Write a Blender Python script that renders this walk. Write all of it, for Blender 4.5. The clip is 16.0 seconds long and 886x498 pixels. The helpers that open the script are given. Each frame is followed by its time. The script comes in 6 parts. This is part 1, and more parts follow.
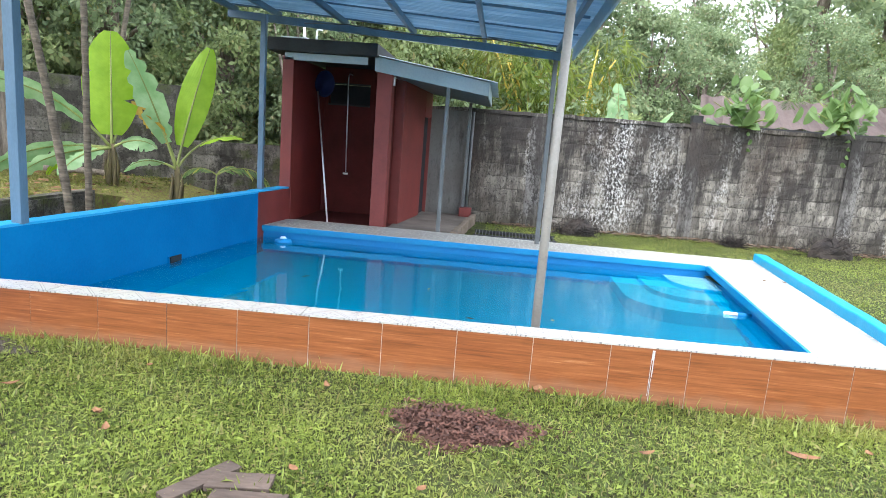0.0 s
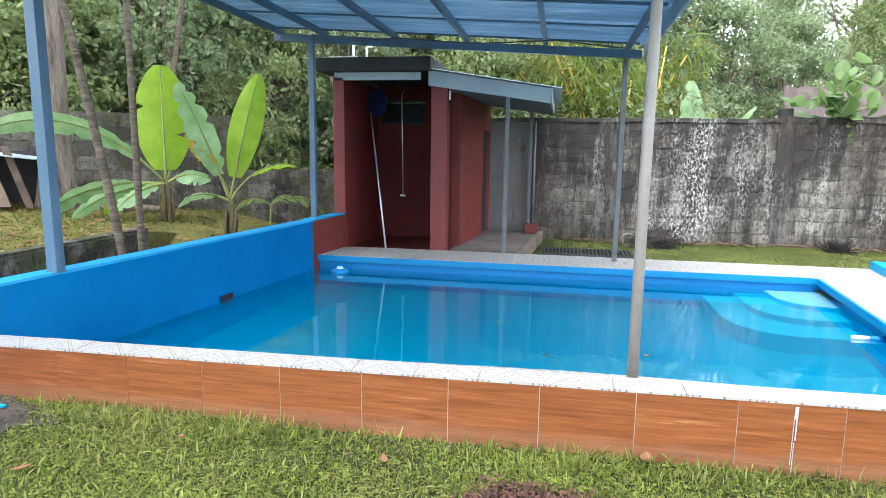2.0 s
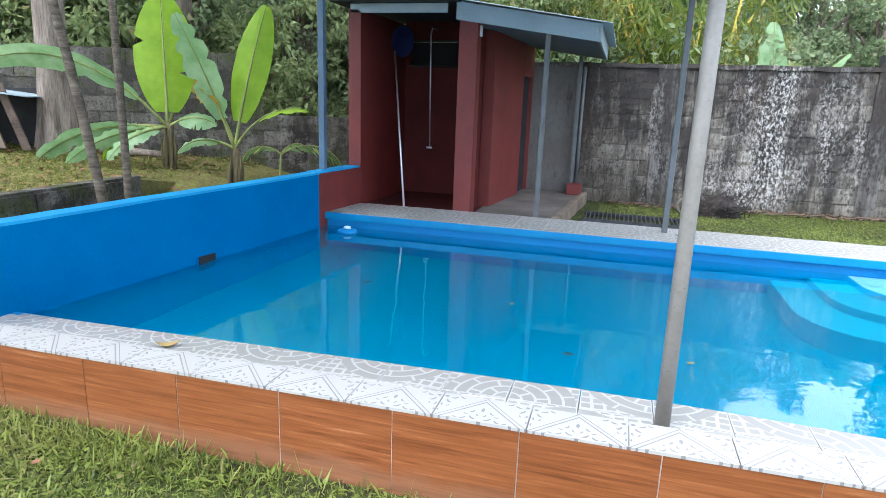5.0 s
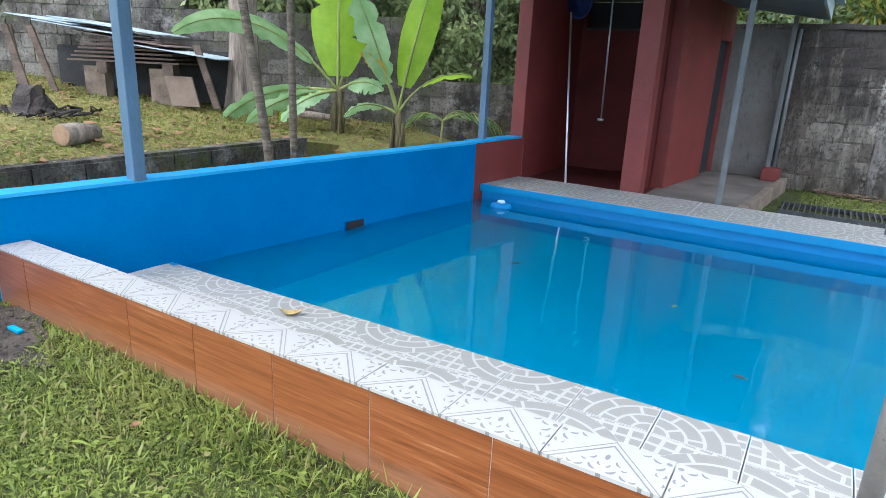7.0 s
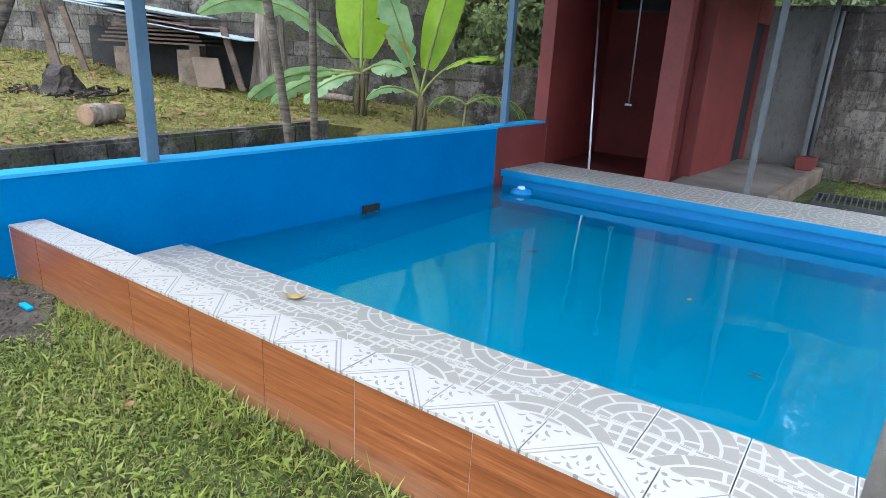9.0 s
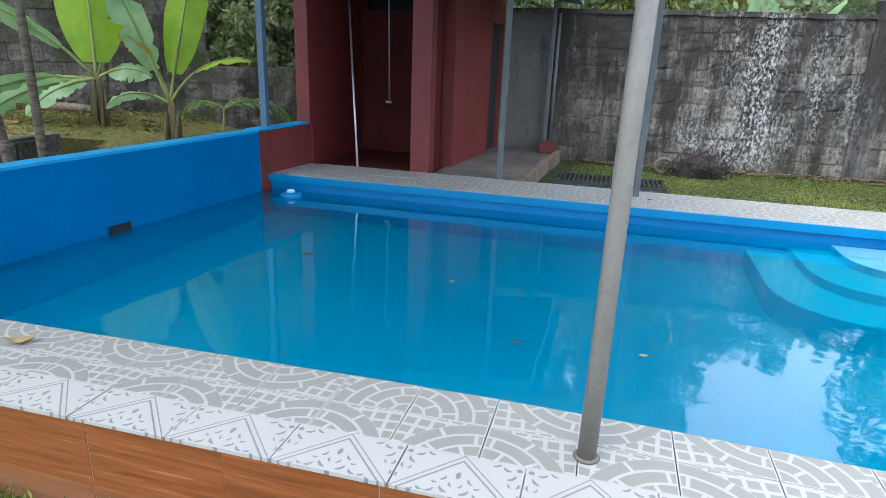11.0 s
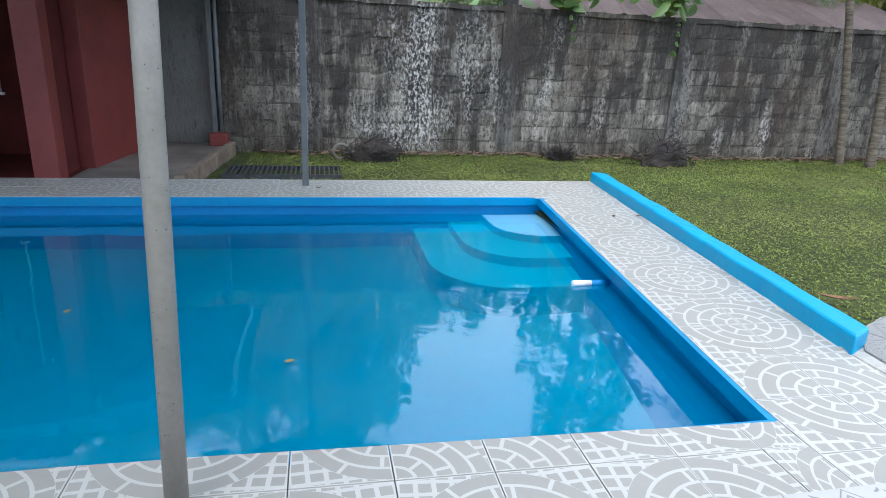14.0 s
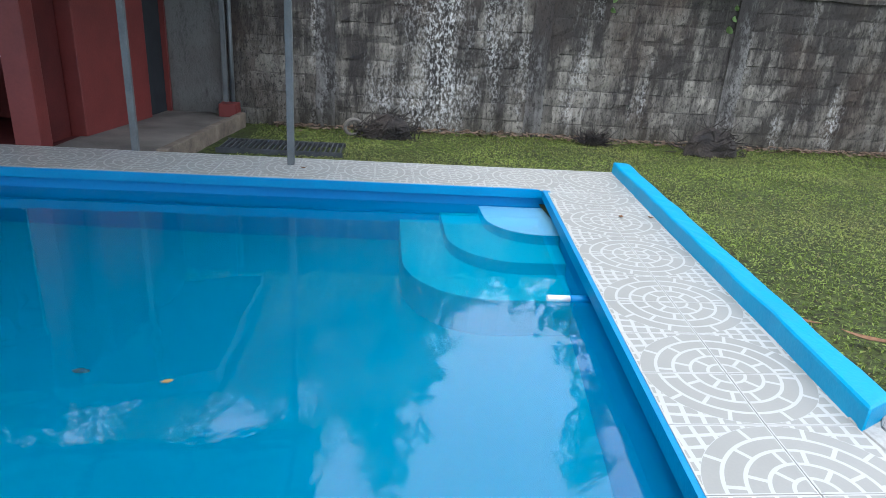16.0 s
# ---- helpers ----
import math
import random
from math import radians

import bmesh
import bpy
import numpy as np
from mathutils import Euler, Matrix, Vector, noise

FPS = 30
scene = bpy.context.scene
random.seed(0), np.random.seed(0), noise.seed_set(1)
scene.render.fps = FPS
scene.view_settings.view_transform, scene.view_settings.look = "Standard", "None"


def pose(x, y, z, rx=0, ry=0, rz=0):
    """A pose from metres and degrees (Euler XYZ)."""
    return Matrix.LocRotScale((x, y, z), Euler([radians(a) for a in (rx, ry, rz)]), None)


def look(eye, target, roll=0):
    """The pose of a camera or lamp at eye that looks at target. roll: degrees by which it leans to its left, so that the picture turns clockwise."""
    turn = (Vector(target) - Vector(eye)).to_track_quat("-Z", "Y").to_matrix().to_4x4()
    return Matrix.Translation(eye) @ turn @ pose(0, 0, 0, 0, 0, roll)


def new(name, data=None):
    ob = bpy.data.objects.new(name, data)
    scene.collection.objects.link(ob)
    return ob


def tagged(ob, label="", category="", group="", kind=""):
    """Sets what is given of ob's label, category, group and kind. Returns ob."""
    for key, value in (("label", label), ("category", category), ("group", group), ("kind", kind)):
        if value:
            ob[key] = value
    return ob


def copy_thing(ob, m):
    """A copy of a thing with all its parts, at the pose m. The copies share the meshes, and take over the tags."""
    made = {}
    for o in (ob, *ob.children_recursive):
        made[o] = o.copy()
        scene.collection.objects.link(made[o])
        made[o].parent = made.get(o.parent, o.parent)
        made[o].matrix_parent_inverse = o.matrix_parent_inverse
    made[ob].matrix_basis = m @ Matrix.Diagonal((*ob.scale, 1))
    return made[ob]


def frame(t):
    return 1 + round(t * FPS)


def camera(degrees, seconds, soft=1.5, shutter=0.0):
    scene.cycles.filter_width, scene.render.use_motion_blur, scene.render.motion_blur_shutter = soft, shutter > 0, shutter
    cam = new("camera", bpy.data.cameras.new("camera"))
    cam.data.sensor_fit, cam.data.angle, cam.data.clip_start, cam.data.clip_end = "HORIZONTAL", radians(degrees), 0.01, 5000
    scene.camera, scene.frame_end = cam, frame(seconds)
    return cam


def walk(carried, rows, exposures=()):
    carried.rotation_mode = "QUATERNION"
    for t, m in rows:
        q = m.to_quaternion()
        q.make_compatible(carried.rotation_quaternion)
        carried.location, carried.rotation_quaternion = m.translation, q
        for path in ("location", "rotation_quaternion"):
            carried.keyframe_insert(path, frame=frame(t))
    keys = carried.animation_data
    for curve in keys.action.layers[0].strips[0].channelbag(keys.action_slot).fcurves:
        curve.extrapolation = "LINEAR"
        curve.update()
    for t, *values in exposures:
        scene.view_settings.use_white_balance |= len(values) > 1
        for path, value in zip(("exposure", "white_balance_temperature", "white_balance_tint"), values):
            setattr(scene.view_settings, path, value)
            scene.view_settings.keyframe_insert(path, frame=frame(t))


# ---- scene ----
cam = camera(71.7, 16.0, soft=0.8)
PATH = [
    (0, (0.197, 0.527, 1.356), (0.04, 2.49, 1.004), 4.5),
    (0.5, (0.145, 0.732, 1.364), (-0.174, 2.682, 1.039), 2.7),
    (1, (0.115, 0.897, 1.386), (-0.202, 2.846, 1.056), 2.8),
    (1.5, (0.075, 1.042, 1.362), (-0.2, 2.998, 1.051), 2.7),
    (2, (0.088, 1.171, 1.361), (-0.275, 3.113, 1.047), 0.8),
    (2.5, (0.088, 1.338, 1.334), (-0.215, 3.277, 0.946), 0.2),
    (3, (0.132, 1.495, 1.317), (-0.188, 3.431, 0.934), 0.8),
    (5.5, (0.305, 2.357, 1.299), (-0.343, 4.181, 0.797), 1.8),
    (6, (0.332, 2.477, 1.291), (-0.462, 4.233, 0.757), 1.7),
    (6.5, (0.291, 2.607, 1.27), (-0.595, 4.313, 0.718), 2.7),
    (7, (0.25, 2.679, 1.255), (-0.753, 4.31, 0.68), 2.7),
    (7.5, (0.302, 2.715, 1.284), (-0.905, 4.186, 0.668), 1.8),
    (8, (0.314, 2.734, 1.278), (-0.977, 4.121, 0.638), 1.7),
    (8.5, (0.317, 2.771, 1.262), (-0.885, 4.235, 0.622), 2.4),
    (11, (0.506, 2.866, 1.278), (0.023, 4.711, 0.675), 2.2),
    (11.5, (0.546, 2.894, 1.263), (0.288, 4.778, 0.645), 2.2),
    (12, (0.594, 2.909, 1.269), (0.565, 4.815, 0.664), 2.2),
    (12.5, (0.666, 2.929, 1.284), (0.836, 4.827, 0.674), 2.2),
    (13, (0.723, 3.063, 1.237), (1.033, 4.94, 0.621), 4.2),
    (13.5, (0.829, 3.132, 1.263), (1.247, 4.988, 0.645), 4.1),
    (14, (0.951, 3.203, 1.25), (1.344, 5.07, 0.651), 2.7),
    (14.5, (1.145, 3.263, 1.253), (1.509, 5.122, 0.612), 2.4),
    (15, (1.322, 3.436, 1.226), (1.752, 5.28, 0.585), 4.5),
    (15.5, (1.443, 3.554, 1.258), (1.836, 5.406, 0.615), 3.0),
    (16, (1.643, 3.669, 1.274), (1.847, 5.536, 0.585), 4.0),
]
EXPOSURES = [(0.0, 2.15, 6100, 10), (3.0, 2.1, 6000, 10), (5.5, 1.95, 5750, 10), (8.5, 1.93, 5800, 10), (11.0, 1.54, 5750, 8), (13.5, 1.26, 5700, 8), (16.0, 1.24, 5700, 8)]
walk(cam, [(t, look(eye, target, roll)) for t, eye, target, roll in PATH], EXPOSURES)

# ---- world, sun ----
world = bpy.data.worlds.new("sky")
scene.world = world
world.use_nodes = True
wt = world.node_tree
sky = wt.nodes.new("ShaderNodeTexSky")
sky.sky_type = 'NISHITA'
sky.sun_disc = False
sky.sun_elevation = radians(62)
sky.sun_rotation = radians(215)
sky.air_density, sky.dust_density, sky.ozone_density = 1.0, 7.0, 3.0
wt.nodes["Background"].inputs[1].default_value = 0.15
# thin even cloud over the whole sky
cloud = wt.nodes.new("ShaderNodeMix")
cloud.data_type = 'RGBA'
cloud.inputs[0].default_value = 0.72
cloud.inputs[7].default_value = (7.0, 7.3, 7.6, 1)
wt.links.new(sky.outputs[0], cloud.inputs[6])
wt.links.new(cloud.outputs[2], wt.nodes["Background"].inputs[0])
sun = new("sun", bpy.data.lights.new("sun", "SUN"))
sun.data.energy, sun.data.angle, sun.data.color = 0.5, radians(35), (1.0, 0.96, 0.9)
sun.matrix_world = look((-5.4, -2.7, 17.7), (0, 5, 0))


# ---- materials ----
class Nodes:
    """A short hand for node trees."""

    def __init__(self, name):
        self.mat = bpy.data.materials.new(name)
        self.mat.use_nodes = True
        self.t = self.mat.node_tree
        self.b = self.t.nodes["Principled BSDF"]

    def put(self, sock, v):
        if isinstance(v, bpy.types.NodeSocket):
            self.t.links.new(v, sock)
        elif isinstance(v, (tuple, list)) and len(v) == 3 and sock.type == 'RGBA':
            sock.default_value = (*v, 1)
        else:
            sock.default_value = v

    def m(self, op, a, b=0.0, c=0.0):
        n = self.t.nodes.new("ShaderNodeMath")
        n.operation = op
        for k, v in enumerate((a, b, c)):
            self.put(n.inputs[k], v)
        return n.outputs[0]

    def pos(self):
        return self.t.nodes.new("ShaderNodeNewGeometry").outputs["Position"]

    def obj(self):
        return self.t.nodes.new("ShaderNodeTexCoord").outputs["Object"]

    def uv(self):
        return self.t.nodes.new("ShaderNodeTexCoord").outputs["UV"]

    def rnd(self):
        return self.t.nodes.new("ShaderNodeObjectInfo").outputs["Random"]

    def island(self):
        return self.t.nodes.new("ShaderNodeNewGeometry").outputs["Random Per Island"]

    def scale(self, v, s):
        n = self.t.nodes.new("ShaderNodeVectorMath")
        n.operation = 'MULTIPLY'
        self.put(n.inputs[0], v)
        n.inputs[1].default_value = s
        return n.outputs[0]

    def shift(self, v, amount, s=(7.0, 3.0, 5.0)):
        c = self.t.nodes.new("ShaderNodeVectorMath")
        c.operation = 'SCALE'
        c.inputs[0].default_value = s
        self.put(c.inputs["Scale"], amount)
        n = self.t.nodes.new("ShaderNodeVectorMath")
        self.put(n.inputs[0], v)
        self.put(n.inputs[1], c.outputs[0])
        return n.outputs[0]

    def xyz(self, v):
        n = self.t.nodes.new("ShaderNodeSeparateXYZ")
        self.put(n.inputs[0], v)
        return n.outputs

    def noise(self, v, scale, detail=4.0, rough=0.55, dist=0.0):
        n = self.t.nodes.new("ShaderNodeTexNoise")
        self.put(n.inputs["Vector"], v)
        n.inputs["Scale"].default_value = scale
        n.inputs["Detail"].default_value = detail
        n.inputs["Roughness"].default_value = rough
        n.inputs["Distortion"].default_value = dist
        return n.outputs[0]

    def voronoi(self, v, scale, feature='F1'):
        n = self.t.nodes.new("ShaderNodeTexVoronoi")
        n.feature = feature
        self.put(n.inputs["Vector"], v)
        n.inputs["Scale"].default_value = scale
        return n.outputs["Distance"]

    def ramp(self, f, *stops):
        n = self.t.nodes.new("ShaderNodeValToRGB")
        e = n.color_ramp.elements
        while len(e) < len(stops):
            e.new(0.5)
        for k, (p, c) in enumerate(stops):
            e[k].position = p
            e[k].color = (*c, 1) if isinstance(c, tuple) else (c, c, c, 1)
        self.put(n.inputs[0], f)
        return n.outputs[0]

    def mix(self, f, a, b, kind='MIX'):
        n = self.t.nodes.new("ShaderNodeMix")
        n.data_type, n.blend_type = 'RGBA', kind
        self.put(n.inputs[0], f)
        self.put(n.inputs[6], a)
        self.put(n.inputs[7], b)
        return n.outputs[2]

    def bump(self, h, strength=0.4, distance=0.01):
        n = self.t.nodes.new("ShaderNodeBump")
        n.inputs["Strength"].default_value = strength
        n.inputs["Distance"].default_value = distance
        self.put(n.inputs["Height"], h)
        self.t.links.new(n.outputs[0], self.b.inputs["Normal"])

    def done(self, color, rough=0.6, metal=0.0, spec=0.5):
        self.put(self.b.inputs["Base Color"], color)
        self.put(self.b.inputs["Roughness"], rough)
        self.b.inputs["Metallic"].default_value = metal
        self.b.inputs["Specular IOR Level"].default_value = spec
        return self.mat


def mottled(name, c1, c2, scale=6.0, rough=0.6, bump=0.3, fine=60.0, metal=0.0, stretch=(1, 1, 1), spec=0.5, dist=0.004):
    n = Nodes(name)
    v = n.scale(n.pos(), stretch)
    big = n.noise(v, scale, 5.0, 0.6)
    small = n.noise(v, fine, 3.0)
    f = n.m('ADD', n.m('MULTIPLY', big, 0.7), n.m('MULTIPLY', small, 0.3))
    n.bump(small, bump, dist)
    return n.done(n.ramp(f, (0.33, c1), (0.67, c2)), rough, metal, spec)


def leafy(name, dark, light, dry=(0.25, 0.18, 0.05), dryness=0.03, rough=0.45):
    n = Nodes(name)
    r = n.island()
    c = n.ramp(r, (0.0, dark), (1.0 - dryness - 0.02, light), (1.0 - dryness, dry))
    c = n.mix(0.35, c, n.ramp(n.noise(n.pos(), 1.2, 3.0), (0.35, dark), (0.7, light)))
    if dryness > 0.07:
        c = n.mix(n.ramp(n.noise(n.pos(), 0.55, 5.0, 0.65), (0.48, 0.0), (0.72, 0.45)), c, dry)
    m = n.done(c, rough, 0.0, 0.4)
    tr = n.t.nodes.new("ShaderNodeBsdfTranslucent")
    n.put(tr.inputs[0], c)
    mx = n.t.nodes.new("ShaderNodeMixShader")
    mx.inputs[0].default_value = 0.54
    out = n.t.nodes["Material Output"]
    n.t.links.new(n.b.outputs[0], mx.inputs[1])
    n.t.links.new(tr.outputs[0], mx.inputs[2])
    n.t.links.new(mx.outputs[0], out.inputs[0])
    return m


M = {}
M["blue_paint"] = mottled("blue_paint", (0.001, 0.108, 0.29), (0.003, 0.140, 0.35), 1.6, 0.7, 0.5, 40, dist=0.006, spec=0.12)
# lighter than blue_paint, for the wall tops
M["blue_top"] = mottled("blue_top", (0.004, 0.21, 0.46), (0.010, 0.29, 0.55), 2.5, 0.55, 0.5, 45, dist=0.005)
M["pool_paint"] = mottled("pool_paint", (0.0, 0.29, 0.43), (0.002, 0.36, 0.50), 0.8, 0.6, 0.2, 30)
M["step_teal"] = mottled("step_teal", (0.01, 0.42, 0.54), (0.02, 0.50, 0.62), 2.0, 0.6, 0.2, 30)
M["step_white"] = mottled("step_white", (0.42, 0.62, 0.78), (0.60, 0.76, 0.88), 2.0, 0.6, 0.2, 30)
# deeper blue than pool_paint: shadow on the pool walls put into the colour
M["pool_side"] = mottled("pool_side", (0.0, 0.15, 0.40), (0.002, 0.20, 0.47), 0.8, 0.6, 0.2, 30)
# curb_blue taken darker, so the lips carry their shadow in the colour
M["lip_blue_shaded"] = mottled("lip_blue_shaded", (0.0, 0.17, 0.38), (0.003, 0.22, 0.44), 3.0, 0.45, 0.4, 50)
M["curb_blue"] = mottled("curb_blue", (0.0, 0.23, 0.45), (0.003, 0.29, 0.51), 3.0, 0.45, 0.4, 50)
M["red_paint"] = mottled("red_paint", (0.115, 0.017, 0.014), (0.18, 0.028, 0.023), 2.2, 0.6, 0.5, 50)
# shaded copy of red_paint: dimness inside the hut put into the colour
M["red_paint_shaded"] = mottled("red_paint_shaded", (0.060, 0.014, 0.013), (0.105, 0.021, 0.019), 2.0, 0.75, 0.4, 50, spec=0.15)
M["steel_blue"] = mottled("steel_blue", (0.055, 0.105, 0.16), (0.09, 0.16, 0.235), 5.0, 0.42, 0.2, 80, stretch=(1, 1, 0.3))
M["post_grey"] = mottled("post_grey", (0.19, 0.175, 0.155), (0.27, 0.25, 0.225), 5.0, 0.5, 0.35, 60)
M["post_dark"] = mottled("post_dark", (0.075, 0.082, 0.085), (0.13, 0.138, 0.14), 5.0, 0.5, 0.3, 60)
def sheet(name, c1, c2):
    n = Nodes(name)
    c = n.ramp(n.noise(n.scale(n.pos(), (0.4, 3.0, 1.0)), 3.0, 4.0), (0.35, c1), (0.65, c2))
    # darker stripes along the corrugation: shading of the ribs put into the colour
    wave = n.m('SINE', n.m('MULTIPLY', n.m('SUBTRACT', n.xyz(n.pos())[1], 3.85), 2 * math.pi / 0.075))
    rib_shade = n.m('MULTIPLY', n.ramp(wave, (0.0, 0.6), (0.35, 0.0)), n.ramp(n.noise(n.scale(n.pos(), (0.5, 4.0, 1.0)), 2.0, 3.0), (0.3, 0.5), (0.6, 1.0)))
    c = n.mix(rib_shade, c, (0.10, 0.20, 0.30))
    m = n.done(c, 0.22, 0.0, 0.5)
    tr = n.t.nodes.new("ShaderNodeBsdfTranslucent")
    n.put(tr.inputs[0], c)
    mx = n.t.nodes.new("ShaderNodeMixShader")
    mx.inputs[0].default_value = 0.55
    n.t.links.new(n.b.outputs[0], mx.inputs[1])
    n.t.links.new(tr.outputs[0], mx.inputs[2])
    n.t.links.new(mx.outputs[0], n.t.nodes["Material Output"].inputs[0])
    return m


M["roof_sheet"] = sheet("roof_sheet", (0.52, 0.68, 0.80), (0.72, 0.84, 0.92))
M["canopy_metal"] = mottled("canopy_metal", (0.26, 0.33, 0.37), (0.36, 0.43, 0.46), 2.5, 0.5, 0.2, 40)
M["black_slab"] = mottled("black_slab", (0.012, 0.012, 0.013), (0.04, 0.04, 0.04), 4.0, 0.8, 0.4, 50)
M["white_board"] = mottled("white_board", (0.5, 0.52, 0.53), (0.7, 0.72, 0.73), 4.0, 0.6, 0.1)
# near black, mainly for solids that paint the shade inside openings
M["shade_black"] = mottled("shade_black", (0.008, 0.009, 0.012), (0.02, 0.022, 0.026), 4.0, 0.9, 0.1)
M["net_blue"] = mottled("net_blue", (0.006, 0.014, 0.07), (0.010, 0.024, 0.12), 9.0, 0.7, 0.3)
M["aluminium"] = mottled("aluminium", (0.55, 0.57, 0.58), (0.7, 0.72, 0.73), 9.0, 0.35, 0.1, metal=0.6)
M["white_plastic"] = mottled("white_plastic", (0.72, 0.74, 0.75), (0.85, 0.86, 0.86), 8.0, 0.4, 0.05)
M["concrete"] = mottled("concrete", (0.10, 0.085, 0.07), (0.22, 0.20, 0.18), 2.2, 0.85, 0.5, 70)
M["slab_floor"] = mottled("slab_floor", (0.055, 0.043, 0.034), (0.22, 0.19, 0.16), 1.3, 0.8, 0.4, 60)
M["grout"] = mottled("grout", (0.25, 0.24, 0.22), (0.5, 0.49, 0.46), 6.0, 0.9, 0.3)
M["lime"] = mottled("lime", (0.28, 0.27, 0.26), (0.5, 0.49, 0.48), 30.0, 0.9, 0.5)
M["iron"] = mottled("iron", (0.04, 0.042, 0.045), (0.10, 0.10, 0.11), 8.0, 0.5, 0.4, 70, metal=0.3)
M["bark"] = mottled("bark", (0.075, 0.055, 0.042), (0.34, 0.28, 0.23), 9.0, 0.9, 1.0, 45, stretch=(1, 1, 0.16), dist=0.04)
M["palm_bark"] = mottled("palm_bark", (0.035, 0.027, 0.020), (0.19, 0.155, 0.115), 9.0, 0.9, 0.8, 30, stretch=(0.4, 0.4, 2.5), dist=0.02)
M["charred"] = mottled("charred", (0.006, 0.006, 0.007), (0.055, 0.042, 0.034), 5.0, 0.95, 1.0, 40, dist=0.02)
M["cut_wood"] = mottled("cut_wood", (0.20, 0.12, 0.07), (0.34, 0.22, 0.13), 9.0, 0.85, 0.3)
M["plank"] = mottled("plank", (0.040, 0.028, 0.022), (0.17, 0.12, 0.09), 5.0, 0.85, 0.6, 50, stretch=(0.3, 1, 1))
M["old_board"] = mottled("old_board", (0.028, 0.019, 0.015), (0.105, 0.075, 0.058), 6.0, 0.9, 0.8, 60, stretch=(0.3, 1, 1))
M["old_sheet"] = mottled("old_sheet", (0.20, 0.27, 0.31), (0.45, 0.52, 0.56), 2.5, 0.5, 0.2, 30)
M["rust_sheet"] = mottled("rust_sheet", (0.10, 0.065, 0.058), (0.24, 0.18, 0.165), 1.0, 0.65, 0.3, 30, stretch=(1, 0.3, 1))
M["card"] = mottled("card", (0.09, 0.065, 0.045), (0.15, 0.11, 0.08), 4.0, 0.9, 0.1)
M["mud"] = mottled("mud", (0.018, 0.014, 0.010), (0.085, 0.066, 0.05), 6.0, 0.95, 1.0, 40, dist=0.02)
M["litter"] = mottled("litter", (0.06, 0.038, 0.025), (0.19, 0.125, 0.08), 14.0, 0.9, 0.3)
M["kerb_old"] = mottled("kerb_old", (0.07, 0.05, 0.036), (0.24, 0.185, 0.135), 4.0, 0.9, 0.6, 60)
M["mulch"] = mottled("mulch", (0.022, 0.009, 0.007), (0.13, 0.055, 0.036), 20.0, 0.9, 0.6, 80)
M["dry_leaf"] = mottled("dry_leaf", (0.26, 0.17, 0.06), (0.45, 0.33, 0.12), 20.0, 0.7, 0.3)
M["brown_leaf"] = mottled("brown_leaf", (0.085, 0.036, 0.014), (0.25, 0.125, 0.055), 14.0, 0.8, 0.3)
M["leaf_a"] = leafy("leaf_a", (0.15, 0.21, 0.085), (0.50, 0.57, 0.27), (0.42, 0.34, 0.16), 0.05)
M["leaf_b"] = leafy("leaf_b", (0.13, 0.19, 0.10), (0.42, 0.50, 0.27), (0.40, 0.33, 0.18), 0.04)
M["leaf_c"] = leafy("leaf_c", (0.07, 0.12, 0.018), (0.26, 0.32, 0.06), dryness=0.12)
M["grass"] = leafy("grass", (0.022, 0.046, 0.007), (0.42, 0.50, 0.11), (0.38, 0.31, 0.14), 0.08, 0.4)
M["dry_grass"] = leafy("dry_grass", (0.07, 0.10, 0.018), (0.24, 0.26, 0.06), (0.36, 0.27, 0.12), 0.2, 0.6)
M["vine_leaf"] = leafy("vine_leaf", (0.06, 0.13, 0.04), (0.24, 0.35, 0.13), (0.5, 0.5, 0.1), 0.06, 0.3)
M["palm_leaf"] = leafy("palm_leaf", (0.04, 0.09, 0.02), (0.15, 0.22, 0.05))
M["bamboo"] = mottled("bamboo", (0.38, 0.27, 0.03), (0.62, 0.46, 0.07), 4.0, 0.4, 0.1)


def soil(name, a, b, c):
    n = Nodes(name)
    p = n.pos()
    f = n.noise(p, 0.9, 5.0, 0.6)
    g = n.noise(p, 22.0, 4.0, 0.7)
    col = n.mix(n.ramp(g, (0.4, 0.0), (0.62, 1.0)), n.ramp(f, (0.36, a), (0.62, b)), c)
    n.bump(g, 0.9, 0.03)
    return n.done(col, 0.95, 0.0, 0.2)


M["lawn_soil"] = soil("lawn_soil", (0.050, 0.066, 0.018), (0.095, 0.120, 0.030), (0.026, 0.024, 0.012))
M["yard_soil"] = soil("yard_soil", (0.11, 0.13, 0.03), (0.20, 0.21, 0.05), (0.13, 0.085, 0.05))


def banana_skin(name, c1, c2, rib):
    n = Nodes(name)
    u, v = n.xyz(n.uv())[:2]
    a = n.m('ABSOLUTE', n.m('SUBTRACT', u, 0.5))
    w = n.m('SINE', n.m('MULTIPLY', n.m('ADD', v, n.m('MULTIPLY', a, -0.35)), 260.0))
    c = n.ramp(n.noise(n.pos(), 5.0, 3.0), (0.35, c1), (0.7, c2))
    c = n.mix(n.m('LESS_THAN', a, 0.018), c, rib)
    n.bump(w, 0.25, 0.004)
    m = n.done(c, 0.38, 0.0, 0.45)
    tr = n.t.nodes.new("ShaderNodeBsdfTranslucent")
    n.put(tr.inputs[0], c)
    mx = n.t.nodes.new("ShaderNodeMixShader")
    mx.inputs[0].default_value = 0.45
    n.t.links.new(n.b.outputs[0], mx.inputs[1])
    n.t.links.new(tr.outputs[0], mx.inputs[2])
    n.t.links.new(mx.outputs[0], n.t.nodes["Material Output"].inputs[0])
    return m


